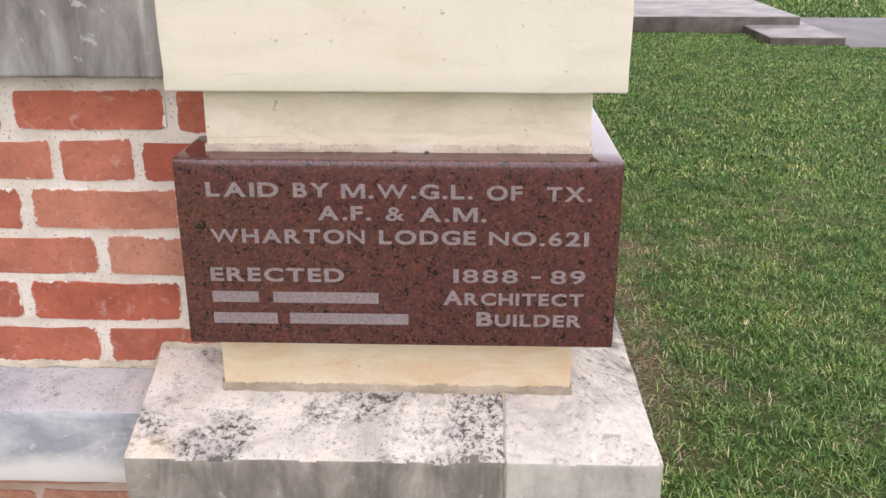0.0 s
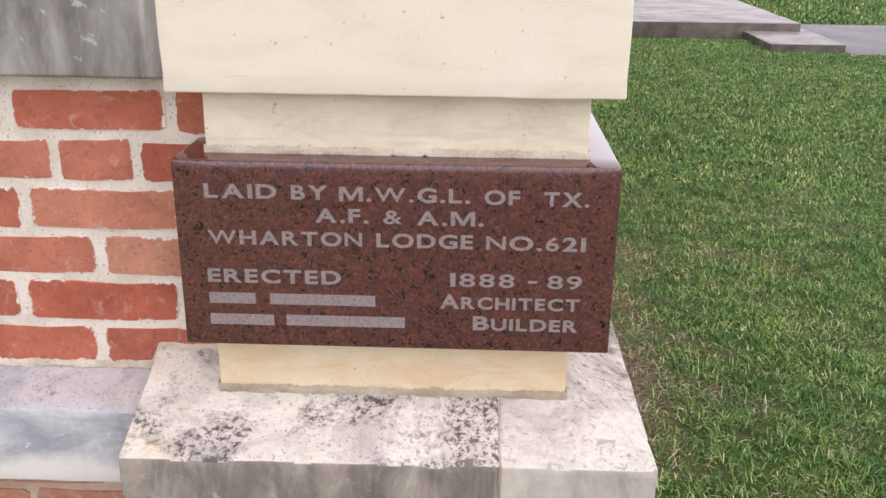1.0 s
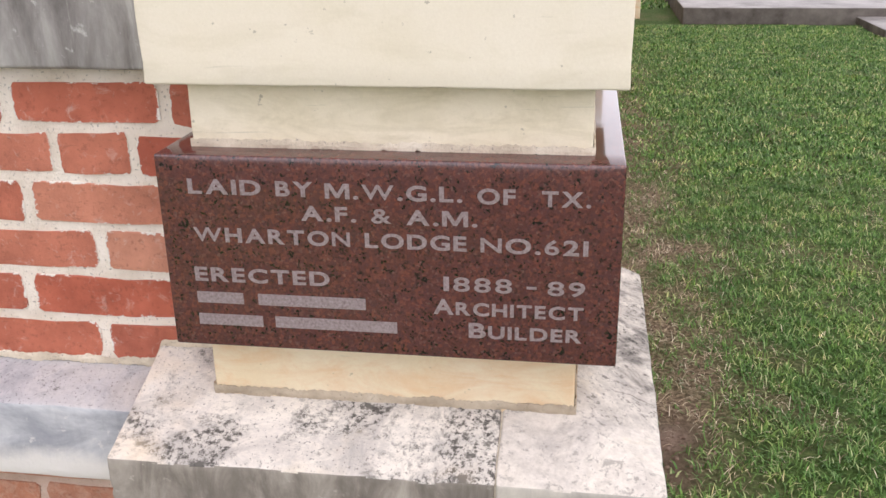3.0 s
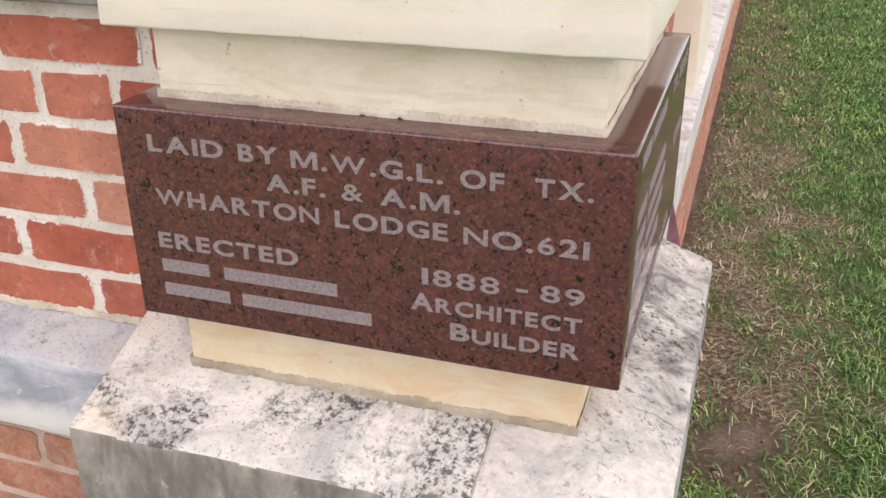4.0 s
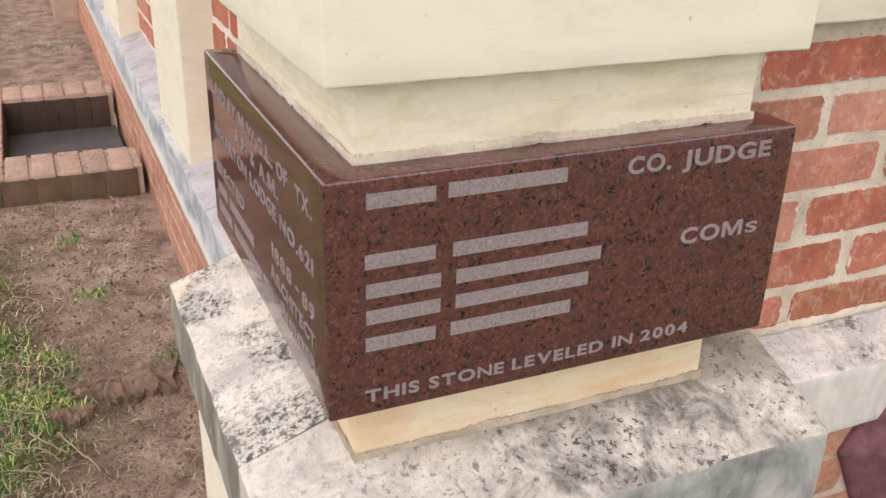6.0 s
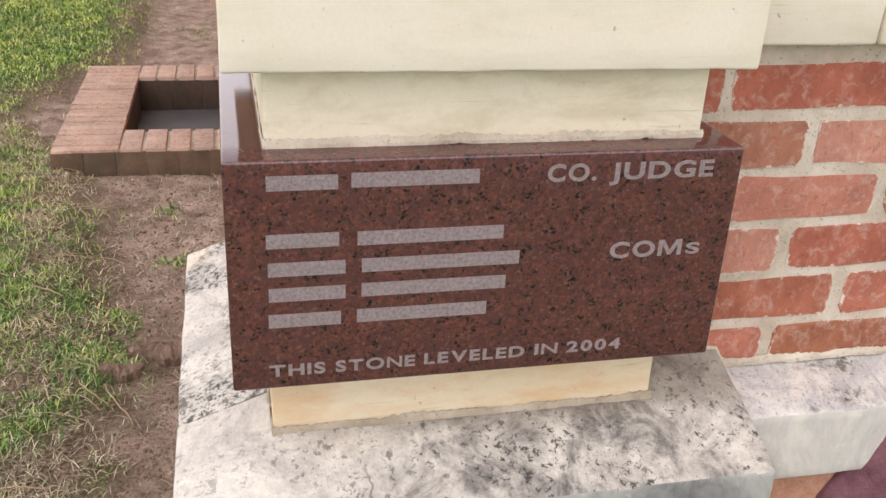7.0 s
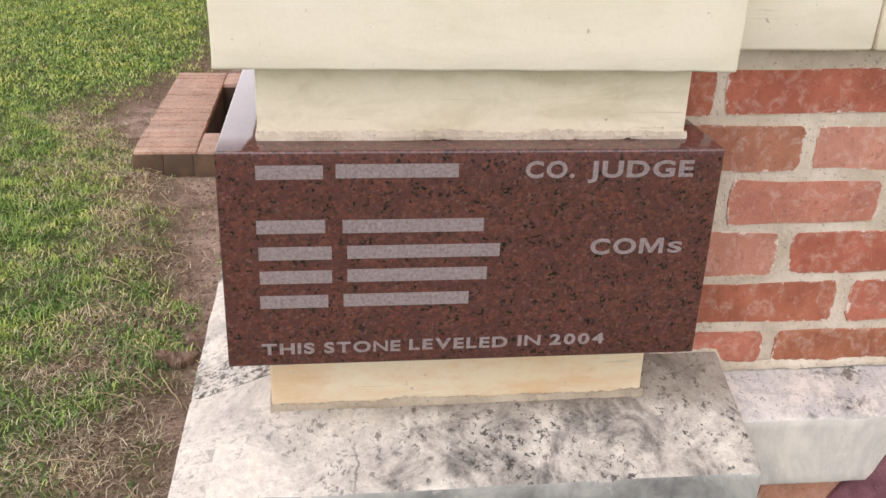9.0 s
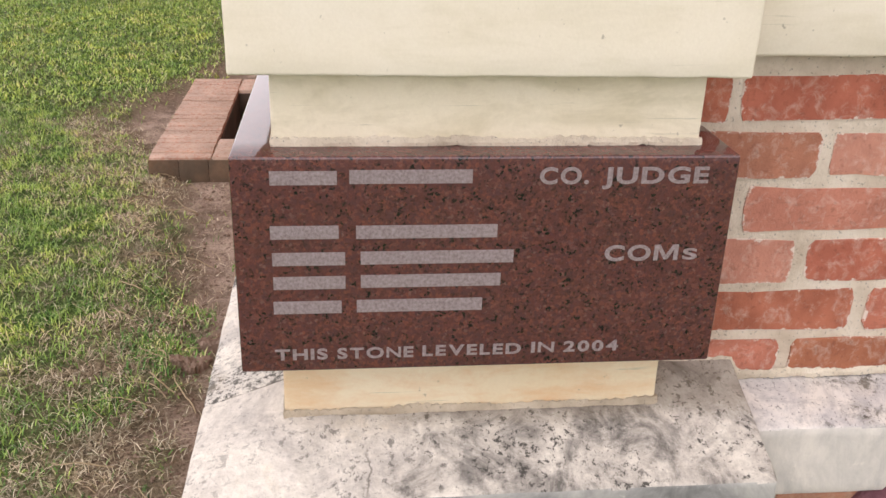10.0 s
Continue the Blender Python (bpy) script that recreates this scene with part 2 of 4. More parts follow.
def make_brick(name, tones, smear=(0.80, 0.75, 0.68), smear_at=0.60, grime=0.0, lip=1.0, joined=False):
    m, nt, sh = material(name, 0.9, 0.2)
    v = place(nt)
    info = nt.nodes.new("ShaderNodeNewGeometry" if joined else "ShaderNodeObjectInfo")
    col = ramp(nt, info.outputs["Random Per Island" if joined else "Random"], [(i / (len(tones) - 1), t) for i, t in enumerate(tones)])
    fire = ramp(nt, grain(nt, v, 16, 5, 0.6), [(0.3, (0.72, 0.7, 0.7)), (0.6, (1.0, 1.0, 1.0)), (0.85, (1.2, 1.25, 1.3))])
    col = mix(nt, 1.0, col, fire, "MULTIPLY")
    col = mix(nt, ramp(nt, grain(nt, v, 120, 4), [(0.56, 0.0), (0.72, 0.45)]), col, (0.16, 0.06, 0.04))
    col = mix(nt, ramp(nt, grain(nt, place(nt, (1, 1, 3.5)), 30, 5, 0.7, 0.8), [(0.60, 0.0), (0.68, 0.35)]), col, (0.22, 0.09, 0.06))
    # lime left on the arrises of each brick
    coord = nt.nodes.new("ShaderNodeTexCoord")
    sep = nt.nodes.new("ShaderNodeSeparateXYZ")
    nt.links.new(coord.outputs["Generated"], sep.inputs[0])
    ex = calc(nt, "ABSOLUTE", calc(nt, "SUBTRACT", sep.outputs[0], 0.5))
    ez = calc(nt, "ABSOLUTE", calc(nt, "SUBTRACT", sep.outputs[2], 0.5))
    ex = calc(nt, "SUBTRACT", ex, 0.47)
    ez = calc(nt, "SUBTRACT", ez, 0.44)
    edge = calc(nt, "MAXIMUM", calc(nt, "MULTIPLY", ex, 3.2), ez)
    rag = calc(nt, "MULTIPLY", calc(nt, "SUBTRACT", grain(nt, v, 60, 6, 0.74), 0.5), 0.46)
    lime = ramp(nt, calc(nt, "ADD", edge, rag), [(0.015, 0.0), (0.04, 0.0 if joined else lip)])
    wash = ramp(nt, grain(nt, v, 52, 6, 0.72, 0.6), [(smear_at, 0.0), (smear_at + 0.18, 0.32)])
    col = mix(nt, calc(nt, "MAXIMUM", lime, wash), col, smear)
    if grime:
        col = mix(nt, ramp(nt, grain(nt, v, 9, 5, 0.65), [(0.35, 0.0), (0.6, grime)]), col, (0.07, 0.06, 0.045))
    link(nt, col, sh.inputs["Base Color"])
    relief(nt, sh, mix(nt, 0.4, grain(nt, v, 150, 5, 0.7), grain(nt, v, 40, 4)), 0.7, 0.005)
    return m


def make_ground():
    m, nt, sh = material("soil_and_turf", 0.97, 0.1)
    v = place(nt)
    att = nt.nodes.new("ShaderNodeAttribute")
    att.attribute_name = "turf"
    soil = ramp(nt, grain(nt, v, 9, 6, 0.65), [(0.30, (0.17, 0.122, 0.092)), (0.44, (0.34, 0.25, 0.195)), (0.58, (0.47, 0.352, 0.278)), (0.75, (0.60, 0.47, 0.38))])
    soil = mix(nt, ramp(nt, grain(nt, v, 130, 4, 0.7), [(0.5, 0.0), (0.64, 0.7)]), soil, (0.075, 0.045, 0.032))
    soil = mix(nt, ramp(nt, grain(nt, v, 34, 5, 0.7, 0.5), [(0.58, 0.0), (0.68, 0.75)]), soil, (0.10, 0.062, 0.045))
    turf = ramp(nt, grain(nt, v, 60, 5, 0.7), [(0.3, (0.022, 0.042, 0.011)), (0.5, (0.055, 0.10, 0.026)), (0.7, (0.13, 0.18, 0.06))])
    parched = nt.nodes.new("ShaderNodeAttribute")
    parched.attribute_name = "dryness"
    hay = ramp(nt, grain(nt, v, 75, 6, 0.75), [(0.36, (0.050, 0.035, 0.024)), (0.50, (0.17, 0.122, 0.080)), (0.66, (0.42, 0.33, 0.225))])
    turf = mix(nt, parched.outputs["Fac"], turf, hay)
    # darkens soil: humus in the east, turf lip's shade painted along its edge
    humus_and_lip_shade = nt.nodes.new("ShaderNodeAttribute")
    humus_and_lip_shade.attribute_name = "humus_and_lip_shade"
    soil = mix(nt, calc(nt, "MULTIPLY", humus_and_lip_shade.outputs["Fac"], 0.42), soil, mix(nt, grain(nt, v, 80, 5, 0.7), (0.045, 0.032, 0.022), (0.15, 0.10, 0.07)))
    col = mix(nt, att.outputs["Fac"], soil, turf)
    link(nt, col, sh.inputs["Base Color"])
    relief(nt, sh, mix(nt, 0.5, grain(nt, v, 170, 5, 0.75), grain(nt, v, 36, 5)), 1.0, 0.012)
    return m


def make_blade(name, tones, rough=0.55, tint=True):
    m, nt, sh = material(name, rough, 0.25)
    geo = nt.nodes.new("ShaderNodeNewGeometry")
    col = ramp(nt, geo.outputs["Random Per Island"], [(i / (len(tones) - 1), t) for i, t in enumerate(tones)])
    patch = ramp(nt, grain(nt, place(nt), 1.6, 4, 0.6), [(0.3, (0.8, 0.85, 0.8)), (0.7, (1.3, 1.2, 1.1))])
    col = mix(nt, 1.0, col, patch, "MULTIPLY")
    shades = ((0.55, 0.70, 0.62), (1.0, 1.04, 1.0), (1.45, 1.25, 1.15)) if tint else ((0.70, 0.70, 0.70), (1.0, 1.0, 1.0), (1.2, 1.19, 1.18))
    tuft = ramp(nt, grain(nt, place(nt), 8, 4, 0.65, 0.4), list(zip((0.36, 0.5, 0.66), shades)))
    link(nt, mix(nt, 1.0, col, tuft, "MULTIPLY"), sh.inputs["Base Color"])
    return m


def make_plain(name, a, b, rough, spec, fine=120, bump=0.4, scale=9):
    m, nt, sh = material(name, rough, spec)
    v = place(nt)
    col = mix(nt, ramp(nt, grain(nt, v, scale, 6, 0.65), [(0.3, 0.0), (0.7, 1.0)]), a, b)
    link(nt, col, sh.inputs["Base Color"])
    relief(nt, sh, grain(nt, v, fine, 5, 0.7), bump, 0.005)
    return m


GRANITE = make_granite()
FROSTED = make_plain("frosted_lettering", (0.22, 0.165, 0.16), (0.42, 0.35, 0.345), 0.85, 0.2, 400, 0.7, 260)
CREAM = make_cream("cream_limestone", (0.785, 0.705, 0.555), (0.825, 0.755, 0.625), (0.70, 0.63, 0.475), 0.50)
NECK = make_cream("cream_limestone_weathered", (0.80, 0.71, 0.53), (0.86, 0.78, 0.62), (0.60, 0.53, 0.36), 0.49, 0.8, 0.55)
OCHRE = make_cream("ochre_limestone", (0.72, 0.59, 0.39), (0.78, 0.68, 0.505), (0.68, 0.44, 0.245), 0.45, 0.8, 0.7)
LEDGE = make_ledge("lichened_limestone", ((0.42, 0.395, 0.365), (0.62, 0.57, 0.515), (0.77, 0.71, 0.63), (0.83, 0.765, 0.67)), 0.455)
LEDGE_CORNER = make_corner("corner_limestone")
WASH = make_ledge("bluish_weathered_limestone", ((0.27, 0.26, 0.265), (0.52, 0.49, 0.475), (0.70, 0.655, 0.61), (0.80, 0.74, 0.665)), 0.56, 0.2)
WASH_BLUE = make_ledge("lavender_weathered_limestone", ((0.30, 0.295, 0.315), (0.43, 0.42, 0.435), (0.52, 0.50, 0.51), (0.66, 0.62, 0.59)), 0.56, 0.15)
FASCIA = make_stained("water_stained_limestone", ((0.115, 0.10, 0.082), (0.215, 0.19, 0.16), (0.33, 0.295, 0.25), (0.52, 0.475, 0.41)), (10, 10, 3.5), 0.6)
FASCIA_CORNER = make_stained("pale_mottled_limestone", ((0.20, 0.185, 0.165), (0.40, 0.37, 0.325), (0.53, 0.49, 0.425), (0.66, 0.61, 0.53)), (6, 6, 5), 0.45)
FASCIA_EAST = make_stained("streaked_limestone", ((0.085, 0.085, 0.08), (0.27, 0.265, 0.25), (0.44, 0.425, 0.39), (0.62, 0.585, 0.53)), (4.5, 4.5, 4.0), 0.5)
FASCIA_PALE = make_stained("pale_stained_limestone", ((0.42, 0.40, 0.375), (0.57, 0.535, 0.485), (0.68, 0.63, 0.565), (0.77, 0.71, 0.62)), (8, 8, 5), 0.45)
FASCIA_BLUE = make_stained("blue_grey_stained_limestone", ((0.24, 0.25, 0.275), (0.36, 0.37, 0.395), (0.52, 0.53, 0.545), (0.78, 0.75, 0.70)), (4, 4, 7), 0.5, 0.0, 0.436)
GREY = make_stained("grey_sandstone", ((0.17, 0.155, 0.145), (0.32, 0.30, 0.28), (0.42, 0.40, 0.375), (0.72, 0.70, 0.66)), (11, 11, 3.5), 0.7, 0.75)
MORTAR = make_mortar()
MORTAR_EAST = make_mortar("gritty_lime_mortar", ((0.52, 0.42, 0.32), (0.70, 0.60, 0.485), (0.80, 0.715, 0.61)))
MORTAR_LOW = make_mortar("pinkish_lime_mortar", ((0.46, 0.33, 0.25), (0.60, 0.45, 0.36), (0.72, 0.60, 0.51)))
MORTAR_WELL = make_mortar("earthy_mortar", ((0.34, 0.26, 0.20), (0.50, 0.40, 0.31), (0.62, 0.52, 0.43)))
BRICK = make_brick("red_brick", [(0.49, 0.135, 0.082), (0.56, 0.205, 0.13), (0.45, 0.12, 0.075), (0.63, 0.30, 0.20), (0.51, 0.15, 0.092), (0.60, 0.255, 0.165)], smear_at=0.57)
BRICK_LOW = make_brick("limewashed_brick", [(0.52, 0.22, 0.13), (0.58, 0.28, 0.18), (0.5, 0.19, 0.11), (0.56, 0.27, 0.18)], (0.70, 0.52, 0.40), 0.44, 0.22, 0.4)
BRICK_EAST = make_brick("lime_hazed_brick", [(0.50, 0.165, 0.105), (0.58, 0.255, 0.18), (0.47, 0.15, 0.095), (0.40, 0.155, 0.085), (0.60, 0.29, 0.21), (0.53, 0.20, 0.135)], (0.76, 0.65, 0.56), 0.50, 0.0, 0.9)
BRICK_FAR = make_brick("red_brick_beyond", [(0.53, 0.16, 0.10), (0.59, 0.22, 0.14), (0.49, 0.15, 0.10), (0.66, 0.32, 0.22)], joined=True)
BRICK_LOW_FAR = make_brick("limewashed_brick_beyond", [(0.52, 0.22, 0.13), (0.58, 0.28, 0.18), (0.5, 0.19, 0.11), (0.56, 0.27, 0.18)], (0.70, 0.52, 0.40), 0.42, joined=True)
BRICK_WELL = make_brick("weathered_paving_brick", [(0.40, 0.17, 0.11), (0.60, 0.33, 0.24), (0.32, 0.15, 0.10), (0.50, 0.24, 0.155), (0.56, 0.34, 0.26), (0.44, 0.19, 0.12)], (0.60, 0.48, 0.39), 0.60, 0.22, 0.6)
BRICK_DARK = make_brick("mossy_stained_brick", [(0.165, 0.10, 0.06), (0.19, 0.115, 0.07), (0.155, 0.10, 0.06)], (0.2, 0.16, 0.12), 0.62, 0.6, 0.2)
# damp pit brick, with the recess's shade put into its dark colour
BRICK_PIT = make_brick("damp_shaded_brick", [(0.075, 0.045, 0.035), (0.10, 0.058, 0.042), (0.06, 0.04, 0.032)], (0.12, 0.09, 0.07), 0.62, 0.5, 0.3)
# smooth, slightly glossy dark grey for the pit floor
PIT_GREY = make_plain("dark_grey_pit_floor", (0.075, 0.072, 0.073), (0.12, 0.115, 0.115), 0.45, 0.4, 60, 0.2, 6)
GROUND = make_ground()
BLADE = make_blade("green_grass", [(0.034, 0.073, 0.020), (0.107, 0.226, 0.052), (0.056, 0.124, 0.029), (0.192, 0.339, 0.090), (0.085, 0.181, 0.041), (0.147, 0.277, 0.068), (0.102, 0.215, 0.051), (0.294, 0.407, 0.158), (0.565, 0.542, 0.328)])
# yellower grass mix; the south lawn's extra brightness is put into its colour
BLADE_BRIGHTENED = make_blade("brightened_yellow_green_grass", [(0.09, 0.15, 0.03), (0.28, 0.43, 0.085), (0.16, 0.26, 0.05), (0.42, 0.56, 0.15), (0.23, 0.37, 0.07), (0.35, 0.48, 0.11), (0.46, 0.56, 0.21), (0.60, 0.58, 0.36)])
STRAW = make_blade("dry_grass", [(0.42, 0.335, 0.235), (0.74, 0.63, 0.48), (0.22, 0.165, 0.11), (0.88, 0.79, 0.64), (0.19, 0.175, 0.085), (0.46, 0.365, 0.255), (0.10, 0.075, 0.05)], 0.7, False)
IRON = make_plain("maroon_painted_iron", (0.14, 0.05, 0.066), (0.27, 0.12, 0.14), 0.65, 0.35, 150, 1.0, 30)
CONCRETE = make_plain("wet_concrete", (0.15, 0.135, 0.125), (0.42, 0.39, 0.375), 0.5, 0.4, 90, 0.4, 3)
# darker concrete for the upright faces of slab and step
CONCRETE_EDGE = make_plain("dark_edge_concrete", (0.07, 0.06, 0.052), (0.19, 0.17, 0.15), 0.85, 0.25, 90, 0.5, 5)
PATHWAY = make_plain("grey_pavement", (0.20, 0.19, 0.195), (0.30, 0.285, 0.29), 0.8, 0.25, 150, 0.5, 1.5)
CLAY = make_plain("crusted_clay", (0.16, 0.11, 0.082), (0.33, 0.235, 0.18), 0.97, 0.1, 120, 1.0, 20)
TWIG = make_plain("dead_runner", (0.30, 0.22, 0.13), (0.44, 0.35, 0.22), 0.8, 0.2, 200, 0.4, 40)
CRUMB_LOW = make_mortar("dirty_crumbling_mortar", ((0.34, 0.275, 0.20), (0.55, 0.46, 0.35), (0.74, 0.655, 0.53)))
CRUMB = make_mortar("crumbling_sand_mortar", ((0.50, 0.42, 0.32), (0.70, 0.61, 0.48), (0.82, 0.75, 0.63)))
JOINT = make_plain("sandy_joint_mortar", (0.56, 0.48, 0.37), (0.84, 0.76, 0.63), 0.95, 0.15, 260, 0.8, 150)

# ---- mesh tools ----


def part(name, bm, mats, parent=None, label=""):
    """Link a bmesh as one mesh object, under a thing or part."""
    me = bpy.data.meshes.new(name)
    bm.to_mesh(me)
    bm.free()
    for m in mats if isinstance(mats, (list, tuple)) else [mats]:
        me.materials.append(m)
    ob = new(name, me)
    ob.parent = parent
    if label:
        ob["label"] = label
    return ob


def from_arrays(name, verts, faces, mats, parent=None):
    me = bpy.data.meshes.new(name)
    me.from_pydata([tuple(p) for p in verts], [], faces)
    for m in mats if isinstance(mats, (list, tuple)) else [mats]:
        me.materials.append(m)
    ob = new(name, me)
    ob.parent = parent
    return ob


def holder(name, x=0.0, y=0.0, z=0.0):
    ob = new(name)
    ob.empty_display_size = 0.1
    ob.location = (x, y, z)
    return ob


def settle(ob, parent):
    """Keep ob where it is under a parent that stands away from the origin."""
    ob.parent = parent
    ob.matrix_parent_inverse = Matrix.Translation(parent.location).inverted()
    return ob


def steps(a, b, r, step):
    n = max(1, round((b - a - 2 * r) / step))
    inner = [a + r + (b - a - 2 * r) * i / n for i in range(n + 1)]
    return [a, a + 0.35 * r] + inner + [b - 0.35 * r, b]


def block(lo, hi, r=0.006, step=0.03, rough=0.0008, chips=0.0, top=None, seed=0.0):
    """A worn stone block: rounded arrises, uneven faces, chipped edges. top(x, y): height of a sloping top."""
    bm = bmesh.new()
    ax = [steps(lo[i], hi[i], r, step) for i in range(3)]
    made = {}

    def vert(i, j, k):
        if (i, j, k) not in made:
            p = Vector((ax[0][i], ax[1][j], ax[2][k]))
            chip = 0.0
            if chips:
                c = noise.noise(p * 38 + Vector((seed, 0, 0)))
                chip = max(0.0, c - 0.15) * chips
            rr = r + chip
            q = Vector([min(max(p[a], lo[a] + rr), hi[a] - rr) for a in range(3)])
            d = p - q
            if d.length > 1e-9:
                far = sum(1 for a in range(3) if abs(d[a]) > 1e-9)
                p = q + d.normalized() * rr if far > 1 else p
            p += Vector([noise.noise(p * 21 + Vector((seed + 7 * a, 3, 0))) for a in range(3)]) * rough
            if top:
                f = (p.z - lo[2]) / (hi[2] - lo[2])
                p.z = lo[2] + f * (top(p.x, p.y) - lo[2])
            made[(i, j, k)] = bm.verts.new(p)
        return made[(i, j, k)]

    n = [len(a) - 1 for a in ax]
    for a in range(3):
        b, c = (a + 1) % 3, (a + 2) % 3
        for side in (0, n[a]):
            for u in range(n[b]):
                for w in range(n[c]):
                    ring = []
                    for du, dw in ((0, 0), (1, 0), (1, 1), (0, 1)):
                        key = [0, 0, 0]
                        key[a], key[b], key[c] = side, u + du, w + dw
                        ring.append(vert(*key))
                    bm.faces.new(ring if side else ring[::-1])
    for f in bm.faces:
        f.smooth = True
    bm.normal_update()
    return bm


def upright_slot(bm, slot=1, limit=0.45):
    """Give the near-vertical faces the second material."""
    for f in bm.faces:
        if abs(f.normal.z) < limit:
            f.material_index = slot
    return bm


def plain_box(bm, lo, hi):
    v = [bm.verts.new((x, y, z)) for x in (lo[0], hi[0]) for y in (lo[1], hi[1]) for z in (lo[2], hi[2])]
    for q in ((0, 1, 3, 2), (4, 6, 7, 5), (0, 4, 5, 1), (2, 3, 7, 6), (0, 2, 6, 4), (1, 5, 7, 3)):
        bm.faces.new([v[i] for i in q])


def bead(points, r, seed=0.0):
    """A rough run of squeezed-out mortar along a line."""
    bm = bmesh.new()
    rings = []
    for a, b in zip(points, points[1:]):
        a, b = Vector(a), Vector(b)
        n = max(2, int((b - a).length / 0.0032))
        for i in range(n + (b == Vector(points[-1]))):
            p = a.lerp(b, i / n)
            d = (b - a).normalized()
            side = d.cross(Vector((0, 0, 1)))
            ring = []
            for s in range(6):
                t = 2 * math.pi * s / 6
                rad = max(0.001, r * (0.8 + 0.7 * noise.noise(p * 30 + Vector((seed, s * 0.7, 0))) + 0.5 * noise.noise(p * 190 + Vector((seed, s * 2.3, 0)))))
                ring.append(bm.verts.new(p + side * math.cos(t) * rad * 0.22 + Vector((0, 0, 1)) * math.sin(t) * rad))
            rings.append(ring)
    for r0, r1 in zip(rings, rings[1:]):
        for s in range(6):
            bm.faces.new((r0[s], r0[(s + 1) % 6], r1[(s + 1) % 6], r1[s]))
    bm.faces.new(rings[0])
    bm.faces.new(rings[-1][::-1])
    bmesh.ops.recalc_face_normals(bm, faces=bm.faces[:])
    return bm


# ---- plan: the corner stone's outer edge is the origin, south face y = 0, east face x = 0 ----
TOP, BOT = 0.94, 0.665
WEST, NORTH = -0.61, 0.588
CAP_Z, CAP_TOP = 1.03, 1.40
SOUTH_BRICK, EAST_BRICK = 0.13, -0.12
SOUTH_LOW, EAST_LOW = 0.088, -0.045
LEDGE_W, LEDGE_E, LEDGE_S, LEDGE_N = -0.702, 0.072, -0.077, 0.678
SLOPE = 0.36


def ledge_top(x, y):
    return min(0.521 + 0.005 * x + SLOPE * (y - LEDGE_S), 0.522 + 0.006 * y + SLOPE * (LEDGE_E - x)) + 0.0015 * noise.noise(Vector((x * 14, y * 14, 2)))


# ---- the corner pier ----
pier = tagged(holder("corner_pier"), "cream limestone corner pier on a lichened sloping base stone", "pier", kind="structure")
part("pedestal", block((-0.66, -0.055, -0.2), (0.048, 0.63, 0.41), 0.006, 0.06, 0.001), CREAM, pier, "cream painted pedestal under the base stone")
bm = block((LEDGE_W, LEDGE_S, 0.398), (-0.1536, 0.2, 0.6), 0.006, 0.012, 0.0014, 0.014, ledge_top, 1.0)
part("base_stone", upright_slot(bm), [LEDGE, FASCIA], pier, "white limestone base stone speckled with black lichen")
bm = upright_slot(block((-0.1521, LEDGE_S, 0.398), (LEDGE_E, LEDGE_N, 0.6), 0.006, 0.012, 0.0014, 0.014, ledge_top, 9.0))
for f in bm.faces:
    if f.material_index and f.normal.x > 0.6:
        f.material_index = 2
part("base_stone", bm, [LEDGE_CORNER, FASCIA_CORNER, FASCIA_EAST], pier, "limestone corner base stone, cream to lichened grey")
part("bedding", block((LEDGE_W + 0.01, LEDGE_S + 0.006, 0.41), (LEDGE_E - 0.006, LEDGE_N - 0.01, 0.6), 0.004, 0.05, 0.0, 0.0, lambda x, y: ledge_top(x, y) - 0.004), JOINT, pier)
part("collar", block((-0.58, 0.045, 0.54), (-0.052, 0.545, BOT - 0.001), 0.004, 0.025, 0.0008, 0.006), OCHRE, pier, "ochre stained limestone collar")
part("mortar_bed", bead([(-0.582, 0.2, 0.600), (-0.582, 0.044, 0.569), (-0.050, 0.044, 0.569), (-0.050, 0.547, 0.570), (-0.15, 0.547, 0.58)], 0.0095, 3.0), CRUMB_LOW, pier, "crumbling sandy mortar bed")
part("neck", block((-0.573, 0.045, TOP + 0.001), (-0.041, 0.551, CAP_Z + 0.01), 0.004, 0.025, 0.0008, 0.005), NECK, pier, "weathered cream limestone neck")
part("mortar_bed", bead([(-0.575, 0.2, 0.9445), (-0.575, 0.044, 0.9445), (-0.039, 0.044, 0.9445), (-0.039, 0.553, 0.9445), (-0.15, 0.553, 0.9445)], 0.0075, 8.0), CRUMB, pier, "crumbling sandy mortar bed")
part("cap_stone", block((-0.612, 0.004, CAP_Z), (-0.001, 0.588, CAP_TOP), 0.0035, 0.025, 0.0012, 0.007), CREAM, pier, "smooth cream limestone cap block")
part("pier_shaft", block((-0.612, 0.004, CAP_TOP + 0.004), (-0.001, 0.588, 6.0), 0.006, 0.3, 0.0), CREAM, pier)

# ---- the corner stone and its inscriptions ----
stone = tagged(holder("cornerstone"), "polished red granite cornerstone with frosted lettering, set in a corner pier", "cornerstone")
part("granite_block", block((WEST, 0.0, BOT), (0.0, NORTH, TOP), 0.003, 0.05, 0.0), GRANITE, stone)

glyph = bpy.data.curves.new("glyph", "FONT")
glyph.extrude = 0.5
glyph_ob = new("glyph", glyph)


